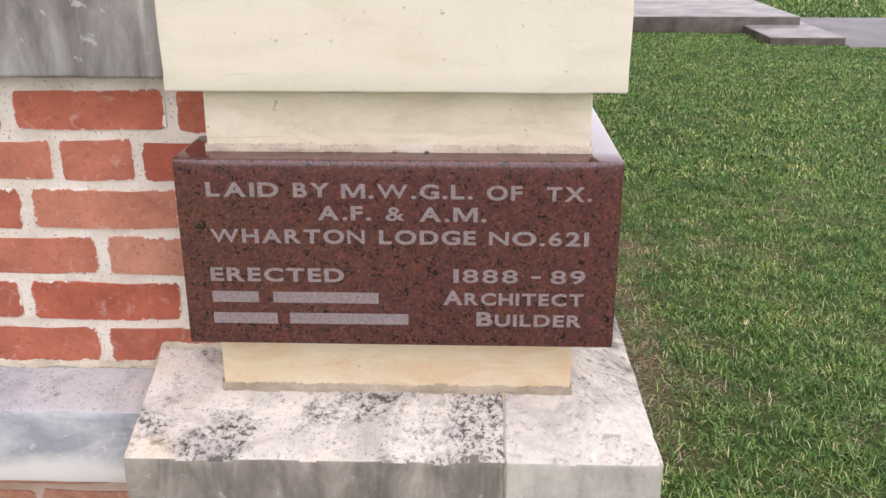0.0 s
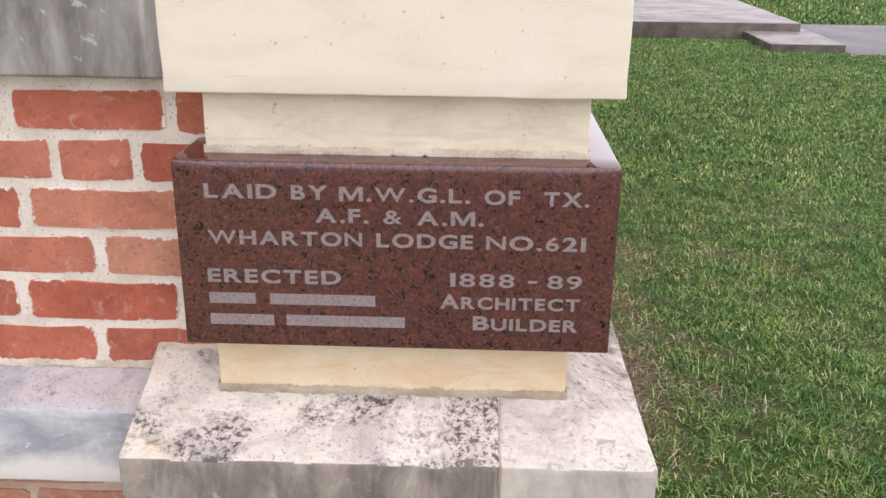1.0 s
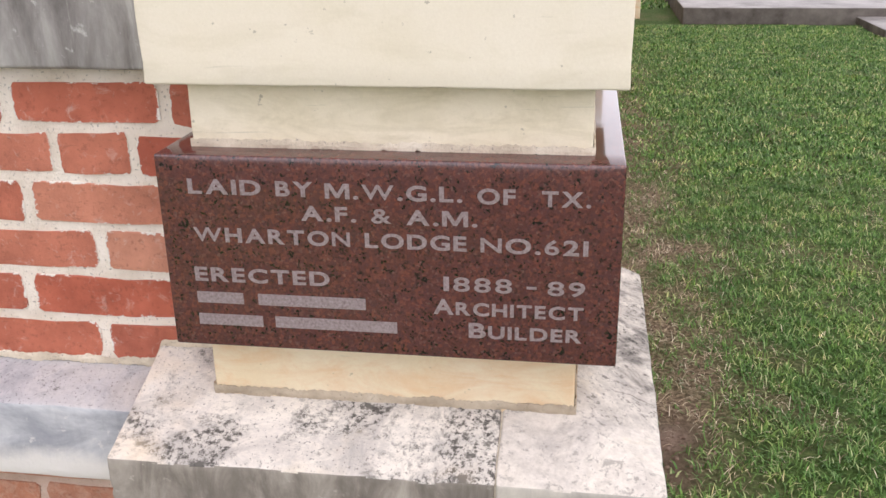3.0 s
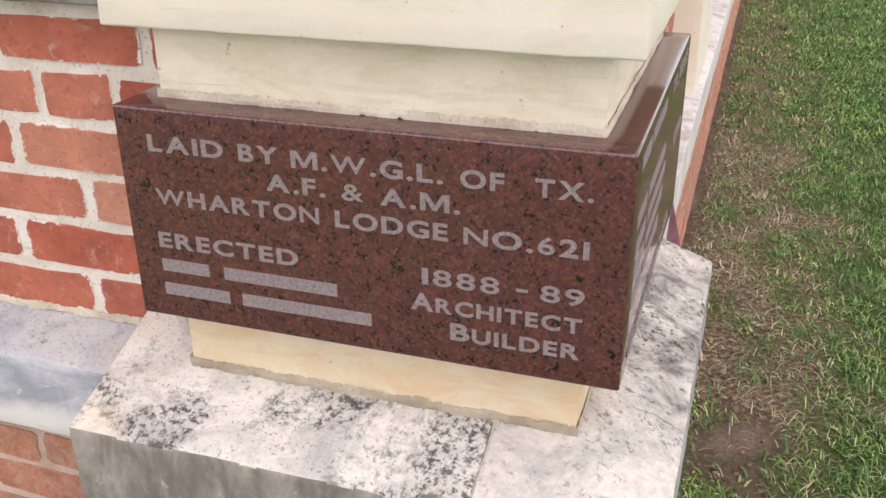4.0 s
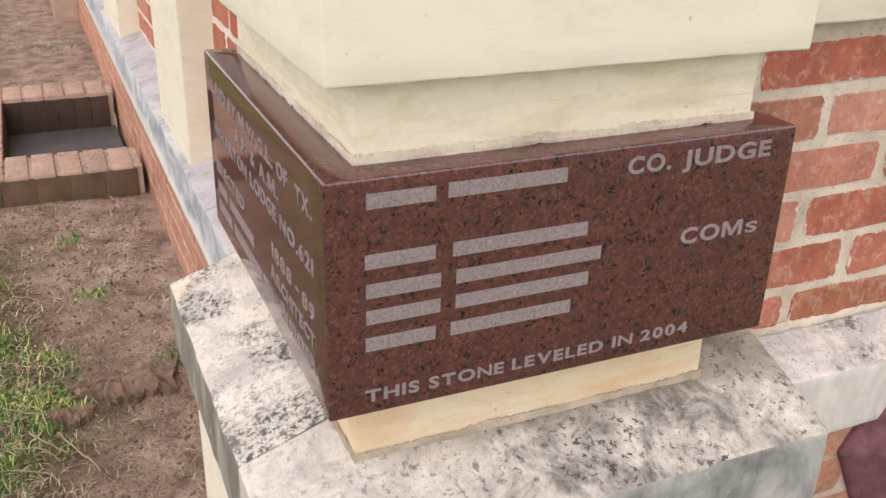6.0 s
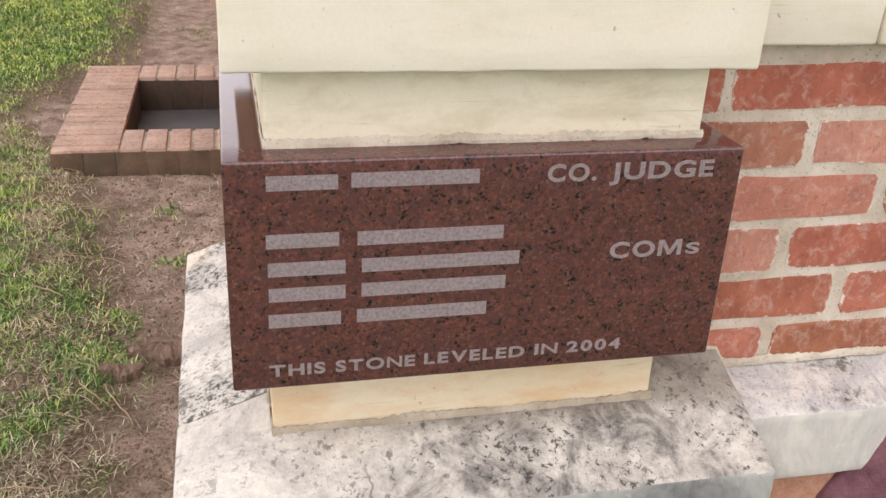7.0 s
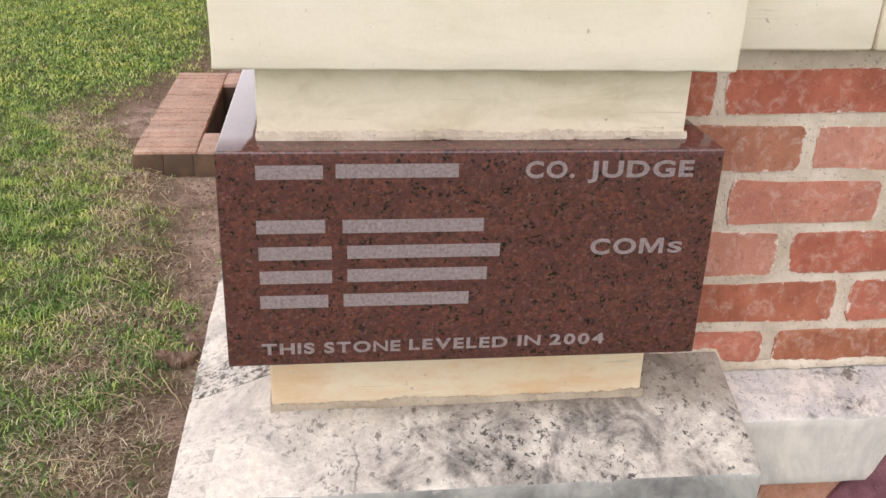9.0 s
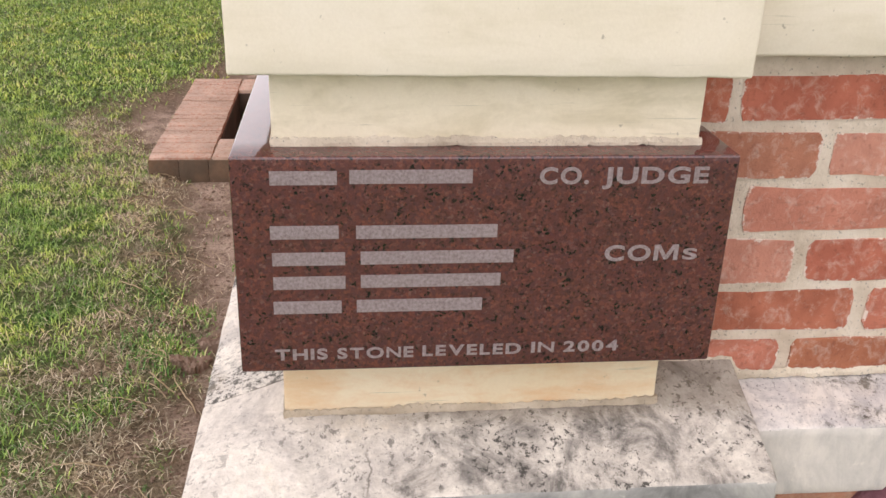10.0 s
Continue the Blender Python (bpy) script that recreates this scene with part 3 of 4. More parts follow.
def shape_of(sign):
    """Outline of one sign, thinner where strokes crowd."""
    if sign == "M":
        bm = bmesh.new()
        edge = ((0, 0), (0, 0.7), (0.2, 0.7), (0.42, 0.24), (0.64, 0.7), (0.84, 0.7), (0.84, 0), (0.69, 0), (0.69, 0.49), (0.48, 0.04), (0.36, 0.04), (0.15, 0.49), (0.15, 0))
        low, high = ([bm.verts.new((x, CAP_LOW + y / 0.7 * (CAP_HIGH - CAP_LOW), z)) for x, y in edge] for z in (-0.5, 0.5))
        bm.faces.new(low)
        bm.faces.new(high[::-1])
        for i in range(len(edge)):
            bm.faces.new((low[i], high[i], high[i - 1], low[i - 1]))
        bm.normal_update()
        bmesh.ops.triangulate(bm, faces=bm.faces[:])
        bmesh.ops.recalc_face_normals(bm, faces=bm.faces[:])
        me = bpy.data.meshes.new("letter")
        bm.to_mesh(me)
        bm.free()
        co = np.empty(len(me.vertices) * 3)
        me.vertices.foreach_get("co", co)
        return me, co.reshape(-1, 3)
    glyph.body = sign
    glyph.offset = 0.014 if sign in "WN&896" else 0.029
    bpy.context.view_layer.update()
    me = bpy.data.meshes.new_from_object(glyph_ob.evaluated_get(bpy.context.evaluated_depsgraph_get()))
    co = np.empty(len(me.vertices) * 3)
    me.vertices.foreach_get("co", co)
    return me, co.reshape(-1, 3)


cap_me, cap_co = shape_of("H")
CAP_LOW, CAP_HIGH = cap_co[:, 1].min(), cap_co[:, 1].max()


def engrave(name, me, co, south):
    out = np.stack([co[:, 0], -co[:, 2], co[:, 1]], 1) if south else np.stack([co[:, 2], co[:, 0], co[:, 1]], 1)
    me.vertices.foreach_set("co", out.ravel())
    me.update()
    me.materials.clear()
    me.materials.append(FROSTED)
    ob = new(name, me)
    ob.parent = stone


def inscribe(rows, south):
    for word, left, right, base, tall in rows:
        if word in ("bar", "dash"):
            bm = bmesh.new()
            plain_box(bm, (left, base, -0.001), (right, base + tall, 0.0007))
            me = bpy.data.meshes.new("bar")
            bm.to_mesh(me)
            bm.free()
            co = np.empty(len(me.vertices) * 3)
            me.vertices.foreach_get("co", co)
            engrave("bar", me, co.reshape(-1, 3), south)
            continue
        made = [shape_of(c) for c in word]
        wide = [co[:, 0].max() - co[:, 0].min() for me, co in made]
        gap = 0.12
        k = (right - left) / (sum(wide) + gap * (len(word) - 1))
        at = left
        for (me, co), w in zip(made, wide):
            co[:, 0] = at + (co[:, 0] - co[:, 0].min()) * k
            co[:, 1] = base + (co[:, 1] - CAP_LOW) / (CAP_HIGH - CAP_LOW) * tall
            co[:, 2] = np.where(co[:, 2] > 0, 0.0007, -0.001)
            engrave("letter", me, co, south)
            at += (w + gap) * k


inscribe([
    ("LAID", -0.567, -0.467, 0.8875, 0.0205), ("BY", -0.447, -0.397, 0.8875, 0.0205), ("M.W.G.L.", -0.381, -0.202, 0.8865, 0.0205),
    ("OF", -0.183, -0.135, 0.8855, 0.0205), ("TX.", -0.102, -0.041, 0.8845, 0.0205),
    ("A.F.", -0.415, -0.341, 0.855, 0.0205), ("&", -0.321, -0.295, 0.8545, 0.0205), ("A.M.", -0.275, -0.183, 0.854, 0.0205),
    ("WHARTON", -0.566, -0.351, 0.8205, 0.0205), ("LODGE", -0.331, -0.197, 0.8205, 0.0205), ("NO.621", -0.179, -0.042, 0.8200, 0.0205),
    ("ERECTED", -0.571, -0.382, 0.7628, 0.0205), ("bar", -0.571, -0.505, 0.7305, 0.0165), ("bar", -0.484, -0.334, 0.7305, 0.0165),
    ("bar", -0.572, -0.480, 0.6975, 0.0165), ("bar", -0.462, -0.292, 0.6980, 0.0165),
    ("1888", -0.228, -0.138, 0.7638, 0.0205), ("dash", -0.119, -0.106, 0.7715, 0.0036), ("89", -0.092, -0.044, 0.7635, 0.0205),
    ("A", -0.242, -0.215, 0.730, 0.0220), ("RCHITECT", -0.212, -0.045, 0.730, 0.0185),
    ("B", -0.195, -0.172, 0.6975, 0.0220), ("UILDER", -0.169, -0.046, 0.6975, 0.0185),
], True)
inscribe([
    ("bar", 0.044, 0.119, 0.9070, 0.0165), ("bar", 0.133, 0.273, 0.9080, 0.0165), ("CO.", 0.351, 0.409, 0.906, 0.0205), ("JUDGE", 0.425, 0.552, 0.9058, 0.0205),
    ("bar", 0.042, 0.120, 0.8410, 0.0165), ("bar", 0.140, 0.305, 0.8405, 0.0165), ("bar", 0.043, 0.127, 0.8075, 0.0165), ("bar", 0.145, 0.326, 0.8078, 0.0165),
    ("bar", 0.043, 0.127, 0.7768, 0.0165), ("bar", 0.145, 0.312, 0.7775, 0.0165), ("bar", 0.042, 0.122, 0.7445, 0.0165), ("bar", 0.140, 0.291, 0.7450, 0.0165),
    ("COM", 0.437, 0.528, 0.8072, 0.0205), ("S", 0.534, 0.552, 0.8078, 0.0145),
    ("THIS", 0.041, 0.104, 0.6812, 0.0150), ("STONE", 0.116, 0.209, 0.6812, 0.0150), ("LEVELED", 0.220, 0.343, 0.6820, 0.0150),
    ("IN", 0.356, 0.385, 0.6830, 0.0150), ("2004", 0.397, 0.467, 0.6830, 0.0150),
], False)
bpy.data.objects.remove(glyph_ob)
bpy.data.curves.remove(glyph)
bpy.data.meshes.remove(cap_me)

# ---- walls ----
SOUTH_PIL, SOUTH_PIL_END = -1.27, -1.72
EAST_PIL, EAST_PIL_END = 1.72, 2.20
wall_south = tagged(holder("wall_south"), "red brick wall with pale lime mortar above a stone water table", "wall", kind="structure")
wall_east = tagged(holder("wall_east"), "red brick wall with pale lime mortar above a stone water table", "wall", kind="structure")

bm = bmesh.new()
plain_box(bm, (-14, SOUTH_BRICK + 0.0022, 0.43), (-0.3, 0.6, 1.034))
part("mortar_backing", bm, MORTAR, wall_south)
bm = bmesh.new()
plain_box(bm, (-14, SOUTH_LOW + 0.002, -0.5), (-0.3, 0.6, 0.43))
part("mortar_backing", bm, MORTAR_LOW, wall_south)
bm = bmesh.new()
plain_box(bm, (-0.6, 0.3, 0.43), (EAST_BRICK - 0.0022, 14, 1.034))
part("mortar_backing", bm, MORTAR_EAST, wall_east)
bm = bmesh.new()
plain_box(bm, (-0.6, 0.3, -0.5), (EAST_LOW - 0.002, 14, 0.43))
part("mortar_backing", bm, MORTAR_LOW, wall_east)
bm = bmesh.new()
plain_box(bm, (-14, 0.13, CAP_TOP + 0.003), (-0.615, 0.6, 6.0))
part("upper_wall", bm, BRICK, wall_south)
bm = bmesh.new()
plain_box(bm, (-0.6, 0.592, CAP_TOP + 0.003), (-0.13, 14, 6.0))
part("upper_wall", bm, BRICK, wall_east)
bm = bmesh.new()
plain_box(bm, (-14, 0.62, 6.0), (-0.62, 14, 6.2))
tagged(part("roof", bm, GREY), "plain flat roof of the building", "roof", kind="structure")

# upper band of stone
for a, b in ((-1.268, -0.614), (-2.6, -1.722), (-14, -2.603)):
    part("band_stone", block((a, 0.092, CAP_Z + 0.002), (b, 0.5, CAP_TOP), 0.006, 0.05 if a > -3 else 1.0, 0.001, 0.006), GREY, wall_south, "grey streaked sandstone band")
for a, b in ((0.590, 0.800), (0.803, 1.718), (2.203, 3.6), (3.603, 14)):
    part("band_stone", block((-0.5, a, CAP_Z + 0.006), (-0.088, b, CAP_TOP), 0.005, 0.05 if b < 4 else 1.0, 0.001, 0.005), CREAM, wall_east, "cream limestone band")


# water table stones, sloping top and upright fascia
def south_top(x, y):
    return 0.523 + 0.32 * (y - 0.040) + 0.002 * noise.noise(Vector((x * 9, y * 9, 4)))


def east_top(x, y):
    return 0.534 + 0.27 * (-0.027 - x) + 0.002 * noise.noise(Vector((x * 9, y * 9, 6)))


for a, b in ((-1.0, -0.7085), (-1.9, -1.002), (-3.0, -1.903), (-4.5, -3.003), (-14, -4.503)):
    bm = block((a, 0.040, 0.392), (b, 0.2, 0.6), 0.005, 0.02 if a > -2 else 0.1, 0.0015, 0.006, south_top, a)
    part("water_table", upright_slot(bm), [WASH_BLUE, FASCIA_BLUE], wall_south, "grey-white sloping limestone water table")
for a, b in ((0.6795, 0.925), (0.957, 2.3), (2.303, 4.2), (4.203, 14)):
    bm = block((-0.2, a, 0.420), (-0.027, b, 0.6), 0.005, 0.02 if b < 3 else 0.1, 0.0015, 0.006, east_top, a)
    part("water_table", upright_slot(bm), [WASH, FASCIA_PALE], wall_east, "white sloping limestone water table")
bm = block((-0.2, 0.925, 0.420), (-0.062, 0.957, 0.6), 0.004, 0.02, 0.002, 0.01, east_top, 2)
part("water_table", upright_slot(bm), [WASH, FASCIA_PALE], wall_east, "notch cut in the water table for an anchor")

part("mortar_bed", bead([(-1.24, SOUTH_BRICK - 0.001, 0.558), (-0.715, SOUTH_BRICK - 0.001, 0.560), (-0.70, SOUTH_BRICK - 0.001, 0.594), (-0.57, SOUTH_BRICK - 0.001, 0.596)], 0.008, 5.0), CRUMB, wall_south, "spilled lime mortar bed")
part("mortar_bed", bead([(EAST_BRICK + 0.002, 0.55, 0.590), (EAST_BRICK + 0.002, 0.677, 0.590), (EAST_BRICK + 0.002, 0.69, 0.568), (EAST_BRICK + 0.002, 1.72, 0.568)], 0.008, 6.0), CRUMB, wall_east, "spilled lime mortar bed")
part("mortar_bed", bead([(-0.705, SOUTH_BRICK, 0.566), (-0.705, 0.039, 0.529)], 0.006, 12.0), CRUMB, wall_south, "white crumbling joint mortar")
part("mortar_bed", bead([(EAST_BRICK, 0.679, 0.572), (-0.026, 0.679, 0.541)], 0.006, 13.0), CRUMB, wall_east, "white crumbling joint mortar")
# pilasters
for a, b in ((SOUTH_PIL_END, SOUTH_PIL), (-3.3, -2.72)):
    part("pilaster", block((a, 0.058, 0.5), (b, 0.4, CAP_TOP), 0.005, 0.06, 0.0006), CREAM, wall_south, "cream limestone pilaster")
for a, b in ((EAST_PIL, EAST_PIL_END), (3.4, 3.9)):
    part("pilaster", block((-0.4, a, 0.5), (-0.046, b, CAP_TOP), 0.005, 0.06, 0.0006), CREAM, wall_east, "cream limestone pilaster")

# ---- bricks ----
COURSE = 0.0768


def brick_mesh(name, mat, seed):
    """A worn brick one unit long and high, its ragged face at y = 0 (about 50 triangles)."""
    rnd = random.Random(seed)
    bm = bmesh.new()
    jig = lambda s: rnd.uniform(-s, s)
    edge = [(x, -0.5) for x in (-0.47, -0.17, 0.17, 0.47)] + [(0.5, z) for z in (-0.33, 0.0, 0.33)]
    edge += [(-x, -z) for x, z in edge]
    rear, front = [], []
    for x, z in edge:
        kx, kz = jig(0.010), jig(0.045)
        rear.append(bm.verts.new((x + kx, 0.03, z + kz)))
        front.append(bm.verts.new((x * 0.975 + kx, 0.0004 + jig(0.0008), z * 0.93 + kz)))
    for i in range(len(edge)):
        j = (i + 1) % len(edge)
        bm.faces.new((rear[i], rear[j], front[j], front[i]))
    bm.faces.new(front[::-1])
    bm.faces.new(rear)
    bmesh.ops.recalc_face_normals(bm, faces=bm.faces[:])
    me = bpy.data.meshes.new(name)
    bm.to_mesh(me)
    bm.free()
    me.materials.append(mat)
    return me


UPPER = [brick_mesh("brick", BRICK, s) for s in range(11)]
HAZED = [brick_mesh("brick", BRICK_EAST, 40 + s) for s in range(11)]
LOWER = [brick_mesh("brick", BRICK_LOW, 20 + s) for s in range(7)]
layer = random.Random(11)
SOUTH_TURN, EAST_TURN = Matrix.Identity(4), Matrix.Rotation(radians(90), 4, "Z")


def lay(kind, wall, south, a, b, z, face, rest=None, tall=None):
    """One brick from a to b along the wall, its middle at height z."""
    tall = tall or COURSE - 0.011 + layer.uniform(-0.0025, 0.0025)
    off = layer.uniform(-0.0012, 0.0008)
    me = layer.choice(kind)
    m = Matrix.Translation(((a + b) / 2, face + off, z)) if south else Matrix.Translation((face - off, (a + b) / 2, z)) @ EAST_TURN
    m = m @ Matrix.Rotation(radians(layer.uniform(-0.5, 0.5)), 4, "Y") @ Matrix.Diagonal((b - a, 1, tall, 1))
    if rest is not None:
        base = len(rest[0])
        rest[0].extend(m @ v.co for v in me.vertices)
        rest[1].extend(tuple(base + i for i in p.vertices) for p in me.polygons)
        return
    ob = new("brick", me)
    ob.parent, ob.matrix_local = wall, m


def course(kind, wall, south, joints, z, face, rest=None):
    for a, b in zip(joints, joints[1:]):
        g = layer.uniform(0.004, 0.008)
        if b - a > 0.03:
            lay(kind, wall, south, a + g, b - g, z, face, rest)


# seen courses keep their own bond, top course first
SOUTH_JOINTS = [
    [-1.27, -1.145, -0.899, -0.653, -0.55], [-1.27, -1.075, -0.958, -0.835, -0.712, -0.55], [-1.27, -1.125, -0.893, -0.648, -0.55],
    [-1.27, -1.037, -0.784, -0.55], [-1.27, -1.165, -0.918, -0.66, -0.55], [-1.27, -1.052, -0.802, -0.55]]
EAST_JOINTS = [
    [0.5, 0.625, 0.905, 1.16, 1.41, 1.66, 1.72], [0.5, 0.761, 0.897, 1.04, 1.185, 1.31, 1.43, 1.565, 1.72], [0.5, 0.65, 0.885, 1.18, 1.435, 1.685, 1.72],
    [0.5, 0.754, 1.02, 1.288, 1.552, 1.72], [0.5, 0.62, 0.855, 1.14, 1.392, 1.65, 1.72], [0.5, 0.754, 1.02, 1.278, 1.526, 1.72]]
for i in range(6):
    z = 1.016 - COURSE * (i + 0.5)
    course(UPPER, wall_south, True, [j + 0.006 for j in SOUTH_JOINTS[i]], z, SOUTH_BRICK)
    course(HAZED, wall_east, False, EAST_JOINTS[i], z, EAST_BRICK)
south_rest, east_rest, south_low_rest, east_low_rest = ([], []), ([], []), ([], []), ([], [])
for i in range(6):
    z = 1.016 - COURSE * (i + 0.5)
    shift = 0.125 * (i % 2)
    course(UPPER, wall_south, True, [-1.7 - shift - 0.25 * k for k in range(22)][::-1], z, SOUTH_BRICK, south_rest)
    course(HAZED, wall_east, False, [2.2 + shift + 0.25 * k for k in range(24)], z, EAST_BRICK, east_rest)
for i in range(7):
    z = 0.425 - 0.0745 * (i + 0.5)
    shift = 0.12 * (i % 2) + layer.uniform(-0.02, 0.02)
    course(LOWER, wall_south, True, [-0.55 - shift - 0.245 * k for k in range(11)][::-1], z, SOUTH_LOW)
    course(LOWER, wall_south, True, [-0.55 - shift - 0.245 * k for k in range(10, 30)][::-1], z, SOUTH_LOW, south_low_rest)
    course(LOWER, wall_east, False, [0.5 + shift + 0.245 * k for k in range(13)], z, EAST_LOW)
    course(LOWER, wall_east, False, [0.5 + shift + 0.245 * k for k in range(12, 34)], z, EAST_LOW, east_low_rest)
for rest, wall, mat in ((south_rest, wall_south, BRICK_FAR), (east_rest, wall_east, BRICK_FAR), (south_low_rest, wall_south, BRICK_LOW_FAR), (east_low_rest, wall_east, BRICK_LOW_FAR)):
    ob = from_arrays("far_bricks", rest[0], rest[1], [mat], wall)
    ob["kind"] = "stuff"

# ---- iron anchor on the east wall ----
anchor = tagged(holder("wall_anchor", EAST_LOW, 0.950, 0.364), "maroon painted iron wall anchor with a square nut, on brick wall", "wall anchor")
bm = bmesh.new()
hh, hw, up = 0.205, 0.105, 0.055
rim = [(0, hh), (hw * 0.5, hh * 0.42), (hw, 0), (hw * 0.5, -hh * 0.5), (0, -hh), (-hw * 0.5, -hh * 0.5), (-hw, 0), (-hw * 0.5, hh * 0.42)]
low = [bm.verts.new((-0.004, y, z)) for y, z in rim]
lip = [bm.verts.new((0.010, y, z)) for y, z in rim]
hub = [bm.verts.new((up, y * 0.16, z * 0.12)) for y, z in rim]
for i in range(8):
    j = (i + 1) % 8
    bm.faces.new((low[i], low[j], lip[j], lip[i]))
    bm.faces.new((lip[i], lip[j], hub[j], hub[i]))
bm.faces.new(hub)
bm.faces.new(low[::-1])
bmesh.ops.recalc_face_normals(bm, faces=bm.faces[:])
bmesh.ops.bevel(bm, geom=bm.edges[:], offset=0.003, segments=1, affect="EDGES")
part("plate", bm, IRON, anchor)
nut = block((up - 0.004, -0.021, -0.021), (up + 0.034, 0.021, 0.021), 0.006, 0.02, 0.003, 0.01)
part("nut", nut, IRON, anchor, "rusty square iron nut")

# ---- the brick window well at the south wall ----
WX0, WX1, WY0, WTOP = -3.87, -2.57, -0.635, 0.10
IX0, IX1, IY0 = -3.65, -2.81, -0.395
well = tagged(holder("window_well", (WX0 + WX1) / 2, WY0, 0), "low weathered brick window well beside the wall, with a dark pit", "window well")


def rowlock(name, mat, lo, hi, seed, worn=0.004):
    bm = block(lo, hi, worn, 0.3, 0.002, 0.0, None, seed)
    ob = part(name, bm, mat)
    return settle(ob, well)


def frame_boxes(boxes, name, mat):
    bm = bmesh.new()
    for lo, hi in boxes:
        plain_box(bm, lo, hi)
    return settle(part(name, bm, mat), well)


frame_boxes([((WX0 + 0.006, WY0 + 0.006, -1.2), (IX0 - 0.006, 0.07, WTOP - 0.007)), ((IX1 + 0.006, WY0 + 0.006, -1.2), (WX1 - 0.006, 0.07, WTOP - 0.007)),
             ((IX0 - 0.006, WY0 + 0.006, -1.2), (IX1 + 0.006, IY0 - 0.006, WTOP - 0.007))], "well_core", MORTAR_WELL)
frame_boxes([((IX0 - 0.1, IY0 - 0.1, -0.30), (IX1 + 0.1, 0.07, -0.065))], "pit_floor", PIT_GREY)
n = 21
for i in range(n):
    w = (WX1 - WX0) / n
    rowlock("coping_brick", BRICK_WELL, (WX0 + i * w + 0.003, WY0, WTOP - 0.085), (WX0 + (i + 1) * w - 0.003, IY0, WTOP + random.uniform(-0.004, 0.003)), i)
n = 5
for x0, x1 in ((IX1, WX1), (WX0, IX0)):
    for i in range(n):
        w = (0.05 - IY0) / n
        rowlock("coping_brick", BRICK_WELL, (x0, IY0 + i * w + 0.007, WTOP - 0.085), (x1, IY0 + (i + 1) * w - 0.007, WTOP + random.uniform(-0.004, 0.003)), 30 + i)
# stained outer faces, and pit courses whose shade is put into their colour
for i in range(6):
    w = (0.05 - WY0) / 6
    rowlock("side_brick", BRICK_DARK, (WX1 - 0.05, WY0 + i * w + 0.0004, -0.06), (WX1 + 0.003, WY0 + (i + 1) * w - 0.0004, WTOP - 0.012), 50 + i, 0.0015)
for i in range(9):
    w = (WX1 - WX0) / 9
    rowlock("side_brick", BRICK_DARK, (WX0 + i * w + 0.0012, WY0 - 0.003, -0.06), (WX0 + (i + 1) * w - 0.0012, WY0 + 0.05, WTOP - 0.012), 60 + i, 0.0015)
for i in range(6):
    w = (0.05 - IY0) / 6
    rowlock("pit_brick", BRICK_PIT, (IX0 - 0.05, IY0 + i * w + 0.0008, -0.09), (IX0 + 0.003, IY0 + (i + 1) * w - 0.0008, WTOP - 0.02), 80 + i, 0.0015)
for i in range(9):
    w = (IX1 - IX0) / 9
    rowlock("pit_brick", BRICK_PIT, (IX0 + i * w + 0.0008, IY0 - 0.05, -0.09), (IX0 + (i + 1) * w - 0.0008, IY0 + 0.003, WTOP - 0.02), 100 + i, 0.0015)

# ---- far along the walls ----
far = tagged(holder("side_pier", -6.3, -0.07, 0), "brown masonry pier base standing against the wall", "pier")
settle(part("pedestal", block((-6.6, -0.07, -0.1), (-6.0, 0.3, 0.40), 0.006, 0.2, 0.001), BRICK_WELL), far)
settle(part("base_stone", block((-6.68, -0.15, 0.403), (-5.92, 0.3, 0.53), 0.008, 0.2, 0.002), FASCIA), far)
settle(part("shaft", block((-6.55, 0.0, 0.533), (-6.05, 0.3, CAP_TOP), 0.006, 0.2, 0.001), CREAM), far)

porch = tagged(holder("porch_pier", 0.2, 9.2, 0), "pinkish cream stone pier base at the entrance, in the lawn", "pier")
settle(part("base_stone", block((-0.1, 9.15, -0.1), (0.22, 9.8, 0.42), 0.008, 0.2, 0.002), OCHRE), porch)
settle(part("base_stone", block((0.224, 9.15, -0.1), (0.5, 9.8, 0.42), 0.008, 0.2, 0.002), OCHRE), porch)
settle(part("shaft", block((-0.05, 9.22, 0.424), (0.44, 9.75, 3.0), 0.006, 0.3, 0.001), CREAM), porch)

landing = tagged(holder("entrance_landing", 2.0, 8.6, 0), "low wet concrete entrance landing with one step, at the path", "landing", kind="structure")
bm = block((0.9, 8.73, -0.1), (3.15, 12.5, 0.165), 0.012, 0.25, 0.003)
settle(part("slab", upright_slot(bm), [CONCRETE, CONCRETE_EDGE]), landing)
bm = block((2.57, 7.77, -0.1), (3.27, 12.5, 0.08), 0.012, 0.25, 0.003)
settle(part("step", upright_slot(bm), [CONCRETE, CONCRETE_EDGE]), landing)
bm = block((3.273, 7.62, -0.1), (30, 10.0, 0.016), 0.01, 0.8, 0.002)
tagged(part("pavement", bm, PATHWAY), "grey concrete path through the lawn", "path", kind="structure")


# ---- ground ----
def rise(v):
    return 1 / (1 + math.exp(min(50.0, -v)))


def turf_line(x):
    return 0.295 + 0.215 * min(1.0, max(0.0, -1.3 - x)) + 0.42 * math.exp(-((x + 3.4) / 0.55) ** 2)


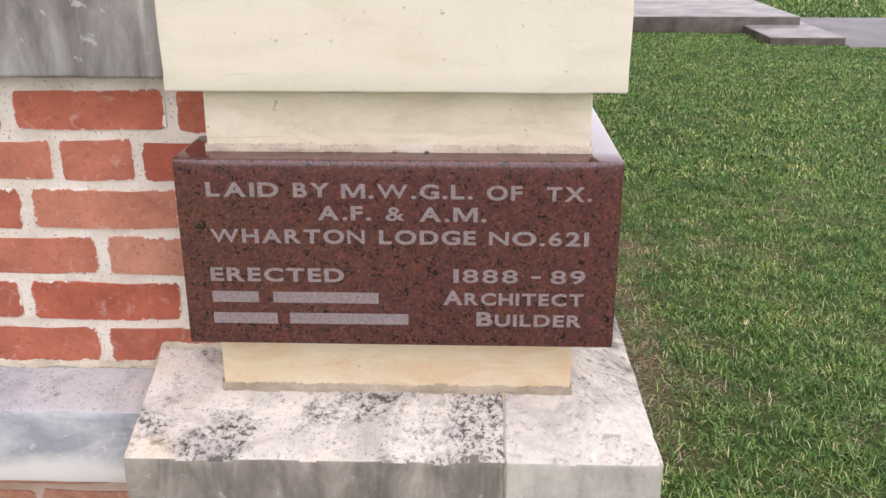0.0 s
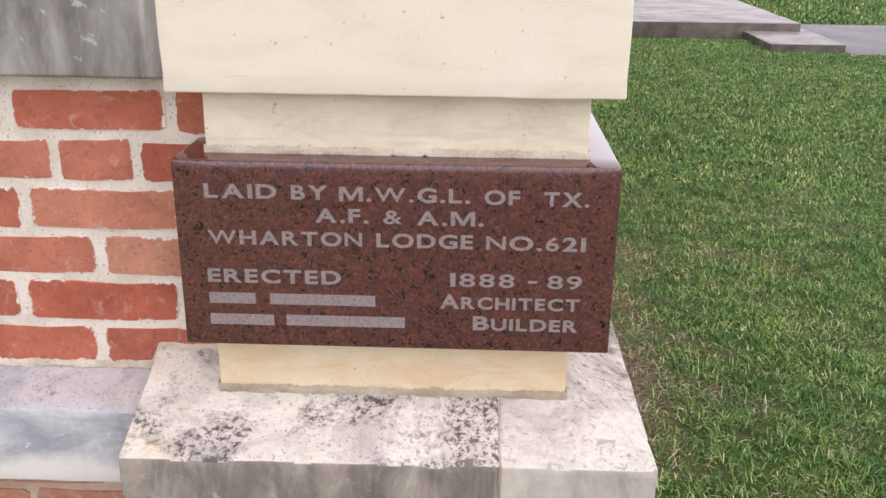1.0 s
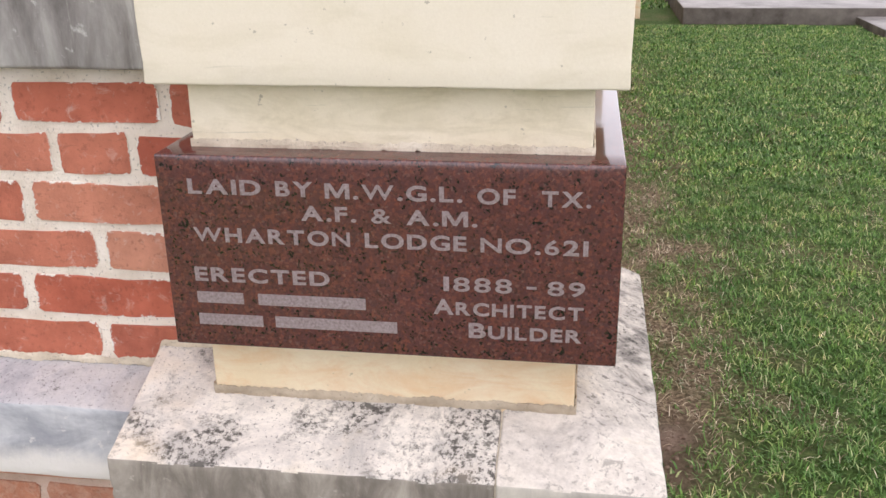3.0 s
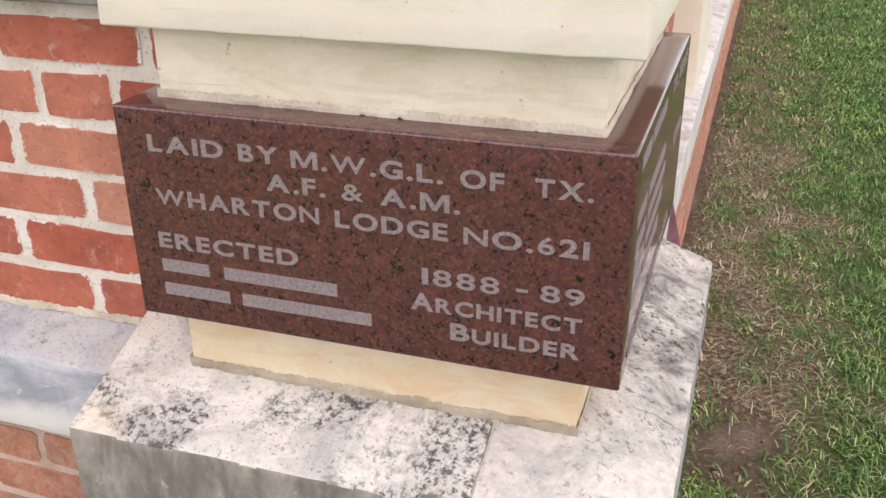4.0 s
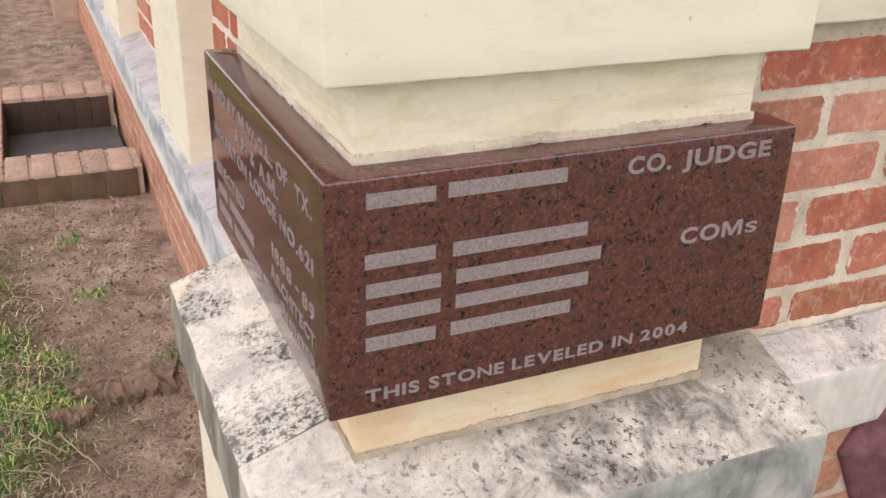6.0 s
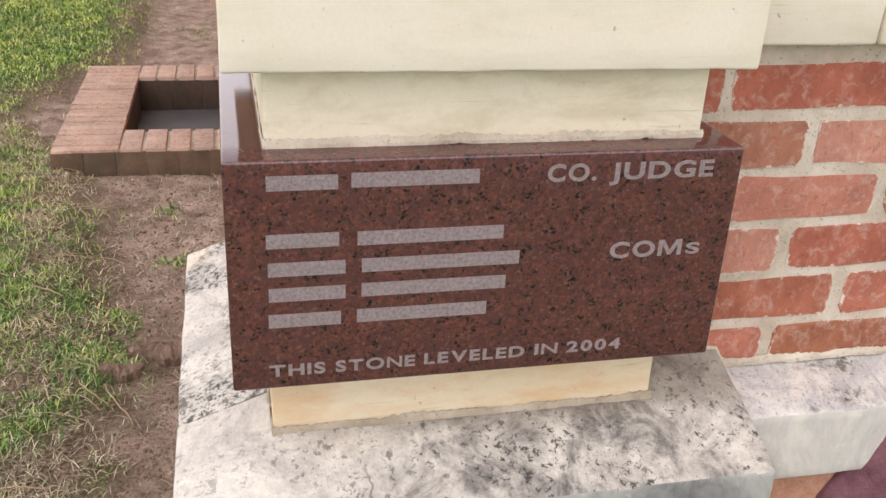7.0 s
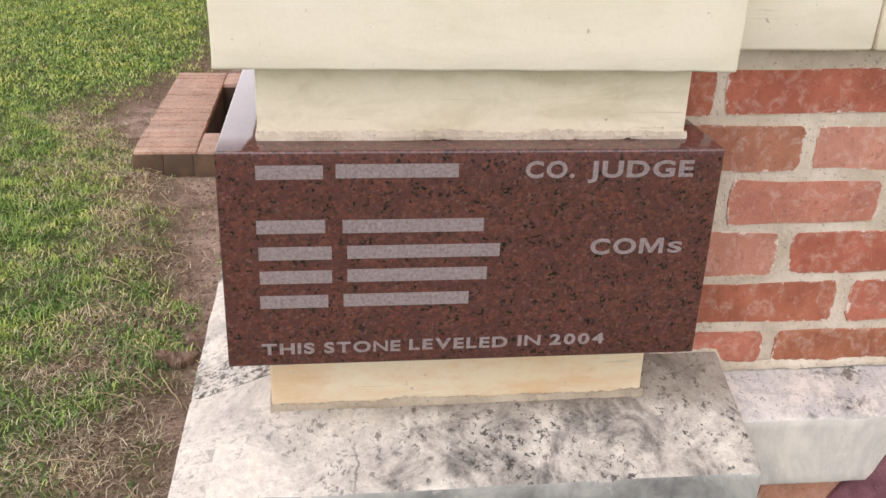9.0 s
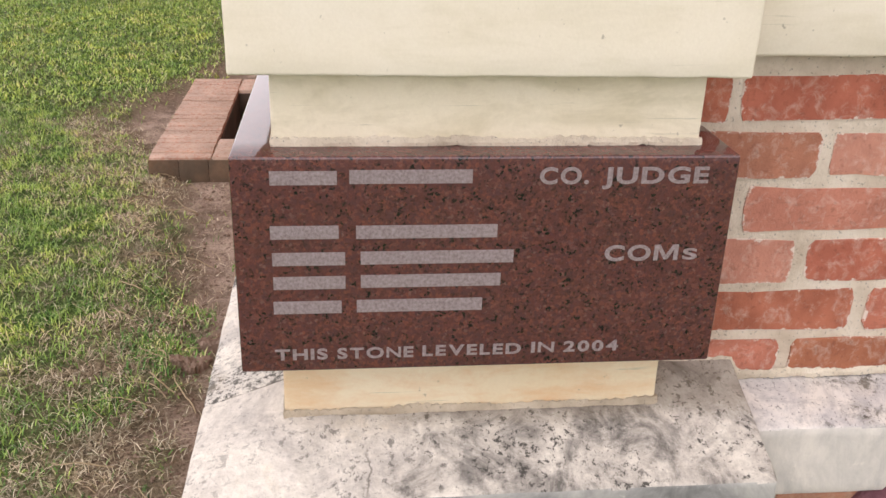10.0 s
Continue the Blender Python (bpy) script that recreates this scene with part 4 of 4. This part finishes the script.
def soil_amount(x, y):
    """1 on bare soil, 0 on turf."""
    a = noise.noise(Vector((x * 2.3, y * 2.3, 0)))
    b = noise.noise(Vector((x * 9, y * 9, 5)))
    edge = turf_line(x) + 0.035 * a + 0.08 * b
    s = 0.0
    if x < 0.05 and y < 0.2:
        s = max(s, rise((y + edge) * 28))
    d = ((x - 0.16) / 0.13) ** 2 + ((y - 0.88) / 0.15) ** 2
    s = max(s, rise((0.75 - 1.1 * b - d) * 3.2))
    if y > -0.1 and x > -0.1:
        s = max(s, rise((-0.02 + 0.04 * b - x) * 60))
    return s


def dry_amount(x, y):
    """How straw-dry the turf is."""
    a = noise.noise(Vector((x * 2.1, y * 2.1, 9)))
    b = noise.noise(Vector((x * 6, y * 6, 3)))
    near_south = (1 - 0.8 * math.exp(-((x + 1.2) / 0.13) ** 2 - ((y + 0.38) / 0.1) ** 2)) * math.exp(-(max(0.0, -y - turf_line(x) - 0.10) / (0.17 + 0.08 * a)) ** 2) * rise((0.02 - x) * 14) if y < 0.2 else 0.0
    near_east = math.exp(-(max(0.0, x - 0.16) / (0.25 + 0.1 * a)) ** 2) * rise((y - 0.70) * 9)
    near_south *= min(1.0, max(0.25, 0.85 + 1.3 * noise.noise(Vector((x * 3.3, y * 3.3, 14)))))
    near_wall = max(near_south, 0.85 * near_east)
    return min(1.0, max(0.0, near_wall * (0.95 + 0.7 * b) + (1 - near_wall) * (0.07 + 0.35 * a + 0.55 * b)))


def height(x, y):
    s = soil_amount(x, y)
    h = 0.010 * noise.noise(Vector((x * 1.5, y * 1.5, 1))) + 0.004 * noise.noise(Vector((x * 12, y * 12, 1)))
    h += s * (0.010 * noise.noise(Vector((x * 9, y * 9, 6))) + 0.009 * noise.noise(Vector((x * 26, y * 26, 1))) + 0.003 * noise.noise(Vector((x * 60, y * 60, 1))) - 0.012)
    if y < 0 and x < 0.1:
        h += 0.026 * (1 - s) * rise((0.0 - x) * 30)
    # crusted clay shelf that steps down towards the pier
    e = -1.17 - 0.3 * (y + 0.18) + 0.05 * noise.noise(Vector((y * 9, 1, 1)))
    if -0.36 < y < 0.05 and x < -0.5:
        h += 0.022 * math.exp(-max(0.0, e - x) / 0.28) * (1 if x < e else math.exp(-(x - e) / 0.012)) * s
    return h


def spread(fine, step, far_to, sign):
    out, p, d = [], fine, step
    while abs(p) < far_to:
        d *= 1.28
        p += sign * d
        out.append(p)
    return out


xs = list(np.arange(-3.6, 0.6, 0.022)) + list(np.arange(0.6, 4.5, 0.06))
xs = spread(-3.6, 0.05, 400, -1)[::-1] + xs + spread(4.5, 0.06, 400, 1)
ys = list(np.arange(-1.0, 0.1, 0.022)) + list(np.arange(0.1, 1.4, 0.03)) + list(np.arange(1.4, 9.0, 0.07))
ys = spread(-5.0, 0.09, 400, -1)[::-1] + list(np.arange(-5.0, -1.0, 0.08)) + ys + spread(9.0, 0.07, 400, 1)
near = lambda x, y: -9 < x < 6 and -5 < y < 10
verts, turf, parched, humus_and_lip_shade = [], [], [], []
for y in ys:
    for x in xs:
        verts.append((x, y, height(x, y) if near(x, y) else 0.0))
        turf.append(1 - soil_amount(x, y) if near(x, y) else 1.0)
        s = turf[-1]
        # the fringe term paints shade beside the turf; the other is dark east soil
        humus_and_lip_shade.append(min(1.0, 4.5 * s * (1 - s)) + (1.0 if y > 0.4 and near(x, y) else 0.0))
        parched.append(dry_amount(x, y) if near(x, y) else 0.1)
nx = len(xs)
faces = []
for j in range(len(ys) - 1):
    for i in range(nx - 1):
        cx, cy = (xs[i] + xs[i + 1]) / 2, (ys[j] + ys[j + 1]) / 2
        if IX0 - 0.05 < cx < IX1 + 0.05 and IY0 - 0.05 < cy < 0.1:
            continue
        faces.append((j * nx + i, j * nx + i + 1, (j + 1) * nx + i + 1, (j + 1) * nx + i))
ground = tagged(from_arrays("ground", verts, faces, GROUND), "lawn with bare brown soil along the walls", "ground", kind="structure")
ground.data.polygons.foreach_set("use_smooth", [True] * len(faces))
cover = ground.data.attributes.new("turf", "FLOAT", "POINT")
cover.data.foreach_set("value", turf)
cover = ground.data.attributes.new("dryness", "FLOAT", "POINT")
cover.data.foreach_set("value", parched)
cover = ground.data.attributes.new("humus_and_lip_shade", "FLOAT", "POINT")
cover.data.foreach_set("value", humus_and_lip_shade)


# ---- grass ----
def blades(name, pts, length, width, lean, mat, label, seed):
    rng = np.random.default_rng(seed)
    n = len(pts)
    base = np.array(pts)
    turn = rng.uniform(0, 2 * np.pi, n)
    out = np.stack([np.cos(turn), np.sin(turn), np.zeros(n)], 1)
    side = np.stack([-np.sin(turn), np.cos(turn), np.zeros(n)], 1)
    ln = length * rng.uniform(0.55, 1.3, n)[:, None]
    le = np.clip(rng.normal(lean, 0.28, n), 0.02, 1.5)[:, None]
    wd = (width * rng.uniform(0.7, 1.3, n))[:, None]
    up = np.array([[0, 0, 1.0]])
    mid = base + ln * 0.55 * (np.cos(le * 0.8) * up + np.sin(le * 0.8) * out)
    tip = mid + ln * 0.5 * (np.cos(np.minimum(le * 1.5, 1.55)) * up + np.sin(np.minimum(le * 1.5, 1.55)) * out)
    co = np.stack([base - side * wd * 0.5, base + side * wd * 0.5, mid + side * wd * 0.5, mid - side * wd * 0.5, tip], 1).reshape(-1, 3)
    me = bpy.data.meshes.new(name)
    me.vertices.add(n * 5)
    me.vertices.foreach_set("co", co.ravel())
    idx = (np.arange(n)[:, None] * 5 + np.array([0, 1, 2, 3, 3, 2, 4])).ravel()
    me.loops.add(n * 7)
    me.loops.foreach_set("vertex_index", idx)
    me.polygons.add(n * 2)
    start = (np.arange(n)[:, None] * 7 + np.array([0, 4])).ravel()
    me.polygons.foreach_set("loop_start", start)
    me.update(calc_edges=True)
    me.materials.append(mat)
    return tagged(new(name, me), label, "grass", kind="stuff")


seeder = random.Random(5)


def clear(x, y):
    if WX0 - 0.01 < x < WX1 + 0.01 and y > WY0 - 0.01:
        return False
    if y > 0.03 and x < -0.02 or (-0.67 < x < 0.05 and -0.06 < y < 0.64):
        return False
    if y > 8.72 and 0.89 < x < 3.16 or (y > 7.76 and 2.56 < x < 3.28) or (7.61 < y < 10.0 and x > 3.26):
        return False
    return True


def sow(x0, x1, y0, y1, density, want):
    pts = []
    for _ in range(int((x1 - x0) * (y1 - y0) * density)):
        x, y = seeder.uniform(x0, x1), seeder.uniform(y0, y1)
        if clear(x, y) and seeder.random() < want(x, y):
            pts.append((x, y, height(x, y) - 0.002))
    return pts


def clump(x, y, k, low=0.14):
    """Grass gathers in tufts: 0 to 1."""
    c = 0.5 + 0.95 * noise.noise(Vector((x * 13, y * 13, k))) + 0.5 * noise.noise(Vector((x * 41, y * 41, k)))
    return min(1.0, max(low, c))


green = lambda x, y: (1 - soil_amount(x, y)) ** 1.5 * (1 - 0.97 * dry_amount(x, y)) * clump(x, y, 2) + 0.003
straw = lambda x, y: (1 - soil_amount(x, y)) * (0.10 + 0.9 * dry_amount(x, y)) * clump(x, y, 7, 0.06) + 0.045 * soil_amount(x, y)
lush = lambda x, y: (1 - soil_amount(x, y)) ** 1.5 * (1 - 0.8 * dry_amount(x, y)) + 0.003
south_green = sow(-3.6, -0.3, -2.4, -0.2, 27000, green)
# blades further south and west take the brightened colour
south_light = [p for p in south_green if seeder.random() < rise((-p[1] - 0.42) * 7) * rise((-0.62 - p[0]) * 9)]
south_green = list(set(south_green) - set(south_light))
south_green.sort()
close = sow(-0.05, 2.3, -0.6, 3.2, 30000, green) + south_green
blades("lawn_grass", close, 0.028, 0.0025, 0.85, BLADE, "short green lawn grass", 1)
away = sow(-0.02, 4.2, 3.2, 8.6, 9000, lush) + sow(2.3, 4.2, 0.2, 3.2, 6000, lush) + sow(-0.3, 2.3, -2.4, -0.6, 8000, lush)
away_light = sow(-8.5, -3.6, -4.2, -0.02, 6000, lush) + sow(-3.6, -1.0, -4.0, -2.4, 6000, lush)
blades("lawn_grass", south_light, 0.028, 0.0025, 0.85, BLADE_BRIGHTENED, "short yellow-green lawn grass", 11)
blades("lawn_grass", away_light, 0.028, 0.0048, 0.85, BLADE_BRIGHTENED, "short yellow-green lawn grass", 12)
blades("lawn_grass", away, 0.028, 0.0048, 0.85, BLADE, "short green lawn grass", 2)
distant = sow(0, 9, 10.0, 14, 500, lambda x, y: 1.0) + sow(-14, -8.5, -5, 0, 400, lambda x, y: 1.0)
blades("lawn_grass", distant, 0.06, 0.014, 0.7, BLADE, "short green lawn grass", 3)
dead = sow(-0.05, 2.3, -0.6, 3.2, 9500, straw) + sow(-3.4, -0.3, -1.7, 0.03, 32000, straw)
blades("dry_thatch", dead, 0.034, 0.0016, 1.25, STRAW, "straw-coloured dead grass lying on the soil", 4)
dead = sow(-0.02, 4.2, 3.2, 8.6, 1100, straw) + sow(-8.5, -3.6, -4.2, 0.0, 1200, straw)
blades("dry_thatch", dead, 0.034, 0.0026, 1.1, STRAW, "straw-coloured dead grass lying on the soil", 6)


tufts = []
for cx, cy, r, n in ((-1.78, -0.17, 0.03, 90), (-1.42, -0.30, 0.035, 110), (-1.22, -0.36, 0.06, 420), (-1.15, -0.33, 0.04, 200), (-2.2, -0.22, 0.03, 60), (-1.3, -0.02, 0.03, 60), (-5.2, -0.15, 0.15, 200), (0.10, 0.72, 0.05, 120), (0.05, 1.02, 0.05, 120), (0.12, 0.6, 0.05, 160)):
    for _ in range(n):
        x, y = seeder.gauss(cx, r), seeder.gauss(cy, r)
        if clear(x, y):
            tufts.append((x, y, height(x, y) - 0.002))
blades("weed_tufts", tufts, 0.026, 0.004, 0.8, BLADE, "small green weeds sprouting in bare soil", 9)


# ---- clods, clay crust and dead runners ----
def clod(bm, x, y, r, flat, seed):
    m = Matrix.Translation((x, y, height(x, y) + r * flat * 0.3)) @ Matrix.Rotation(seed, 4, "Z") @ Matrix.Diagonal((r, r * 0.75, r * flat, 1))
    res = bmesh.ops.create_icosphere(bm, subdivisions=1, radius=1.0, matrix=m)
    for v in res["verts"]:
        v.co += Vector([noise.noise(v.co * 60 + Vector((seed, k * 5, 0))) for k in range(3)]) * r * 0.5


bits = random.Random(8)
bm = bmesh.new()
for _ in range(2600):
    x, y = bits.uniform(-2.6, -0.4), bits.uniform(-0.42, 0.03)
    if clear(x, y):
        clod(bm, x, y, bits.uniform(0.002, 0.007) * bits.uniform(0.5, 1.2), 0.6, bits.uniform(0, 9))
for _ in range(40):
    clod(bm, bits.uniform(0.03, 0.3), bits.uniform(0.72, 1.05), bits.uniform(0.003, 0.008), 0.6, bits.uniform(0, 9))
tagged(part("soil_crumbs", bm, CLAY), "small brown crumbs of soil", "soil", kind="stuff")


def crust(pts, seed, label):
    """A flat, broken piece of dried clay: centre, half widths and height."""
    bm = bmesh.new()
    rings = []
    n, m = 64, 9
    for k in range(m + 1):
        ring = []
        for i in range(n):
            t = 2 * math.pi * i / n
            r = 1 + 0.3 * noise.noise(Vector((math.cos(t) * 2, math.sin(t) * 2, seed))) + 0.2 * noise.noise(Vector((math.cos(t) * 7, math.sin(t) * 7, seed)))
            f = ((k / (m - 1)) ** 0.7 if k < m else 0.93) if k else 0.02
            x, y = pts[0] + pts[2] * r * f * math.cos(t), pts[1] + pts[3] * r * f * math.sin(t)
            lift = 1.0 if k < m else -0.4
            lift *= min(1.0, max(0.0, 0.5 + 0.75 * (x - pts[0]) / pts[2]))
            z = height(x, y) + pts[4] * lift * (0.75 + 0.45 * noise.noise(Vector((x * 45, y * 45, seed))) + 0.3 * noise.noise(Vector((x * 120, y * 120, seed))))
            ring.append(bm.verts.new((x, y, z)))
        rings.append(ring)
    for a, b in zip(rings, rings[1:]):
        for i in range(n):
            bm.faces.new((a[i], b[i], b[(i + 1) % n], a[(i + 1) % n]))
    bm.faces.new(rings[0])
    tagged(part("clay_clod", bm, CLAY), label, "clod")


crust((-1.26, -0.15, 0.10, 0.12, 0.040), 1.0, "flat crusted brown clay clod lying on the bare soil")
crust((-1.145, -0.275, 0.04, 0.05, 0.032), 4.0, "rounded brown clay clod at the turf edge")
crust((-1.30, -0.05, 0.06, 0.04, 0.018), 7.0, "flat crusted brown clay clod lying on the bare soil")


def runner(pts, r):
    bm = bmesh.new()
    rings = []
    for i, (x, y, z) in enumerate(pts):
        p = Vector((x, y, height(x, y) + z))
        ring = []
        for s in range(5):
            t = 2 * math.pi * s / 5
            ring.append(bm.verts.new(p + Vector((math.cos(t) * r, math.sin(t) * r * 0.6, math.sin(t) * r))))
        rings.append(ring)
    for a, b in zip(rings, rings[1:]):
        for s in range(5):
            bm.faces.new((a[s], a[(s + 1) % 5], b[(s + 1) % 5], b[s]))
    bmesh.ops.recalc_face_normals(bm, faces=bm.faces[:])
    tagged(part("dead_runner", bm, TWIG), "thin dry grass runner curling over the soil", "runner", group="dead runners")


strays = []
for _ in range(34):
    sx = bits.uniform(-2.7, -0.65)
    strays.append((sx, -turf_line(sx) - bits.gauss(0.06, 0.07), bits.uniform(0, 6.28), bits.uniform(0.07, 0.16)))
for sx, sy, turn, length in ((-1.20, -0.415, 0.75, 0.16), (-1.08, -0.31, 0.3, 0.18), (-1.0, -0.30, 1.9, 0.12), (-0.85, -0.45, 2.4, 0.16), (-1.9, -0.5, 0.4, 0.16), (-0.7, -0.5, 1.0, 0.14), (-2.3, -0.62, -0.3, 0.2), (-1.6, -0.55, 0.9, 0.12)) + tuple(strays):
    pts, x, y, d = [], sx, sy, turn
    for i in range(14):
        pts.append((x, y, 0.006 + 0.012 * math.sin(math.pi * i / 13)))
        d += bits.uniform(-0.22, 0.3)
        x += math.cos(d) * length / 13
        y += math.sin(d) * length / 13
    runner(pts, bits.uniform(0.0011, 0.0018))
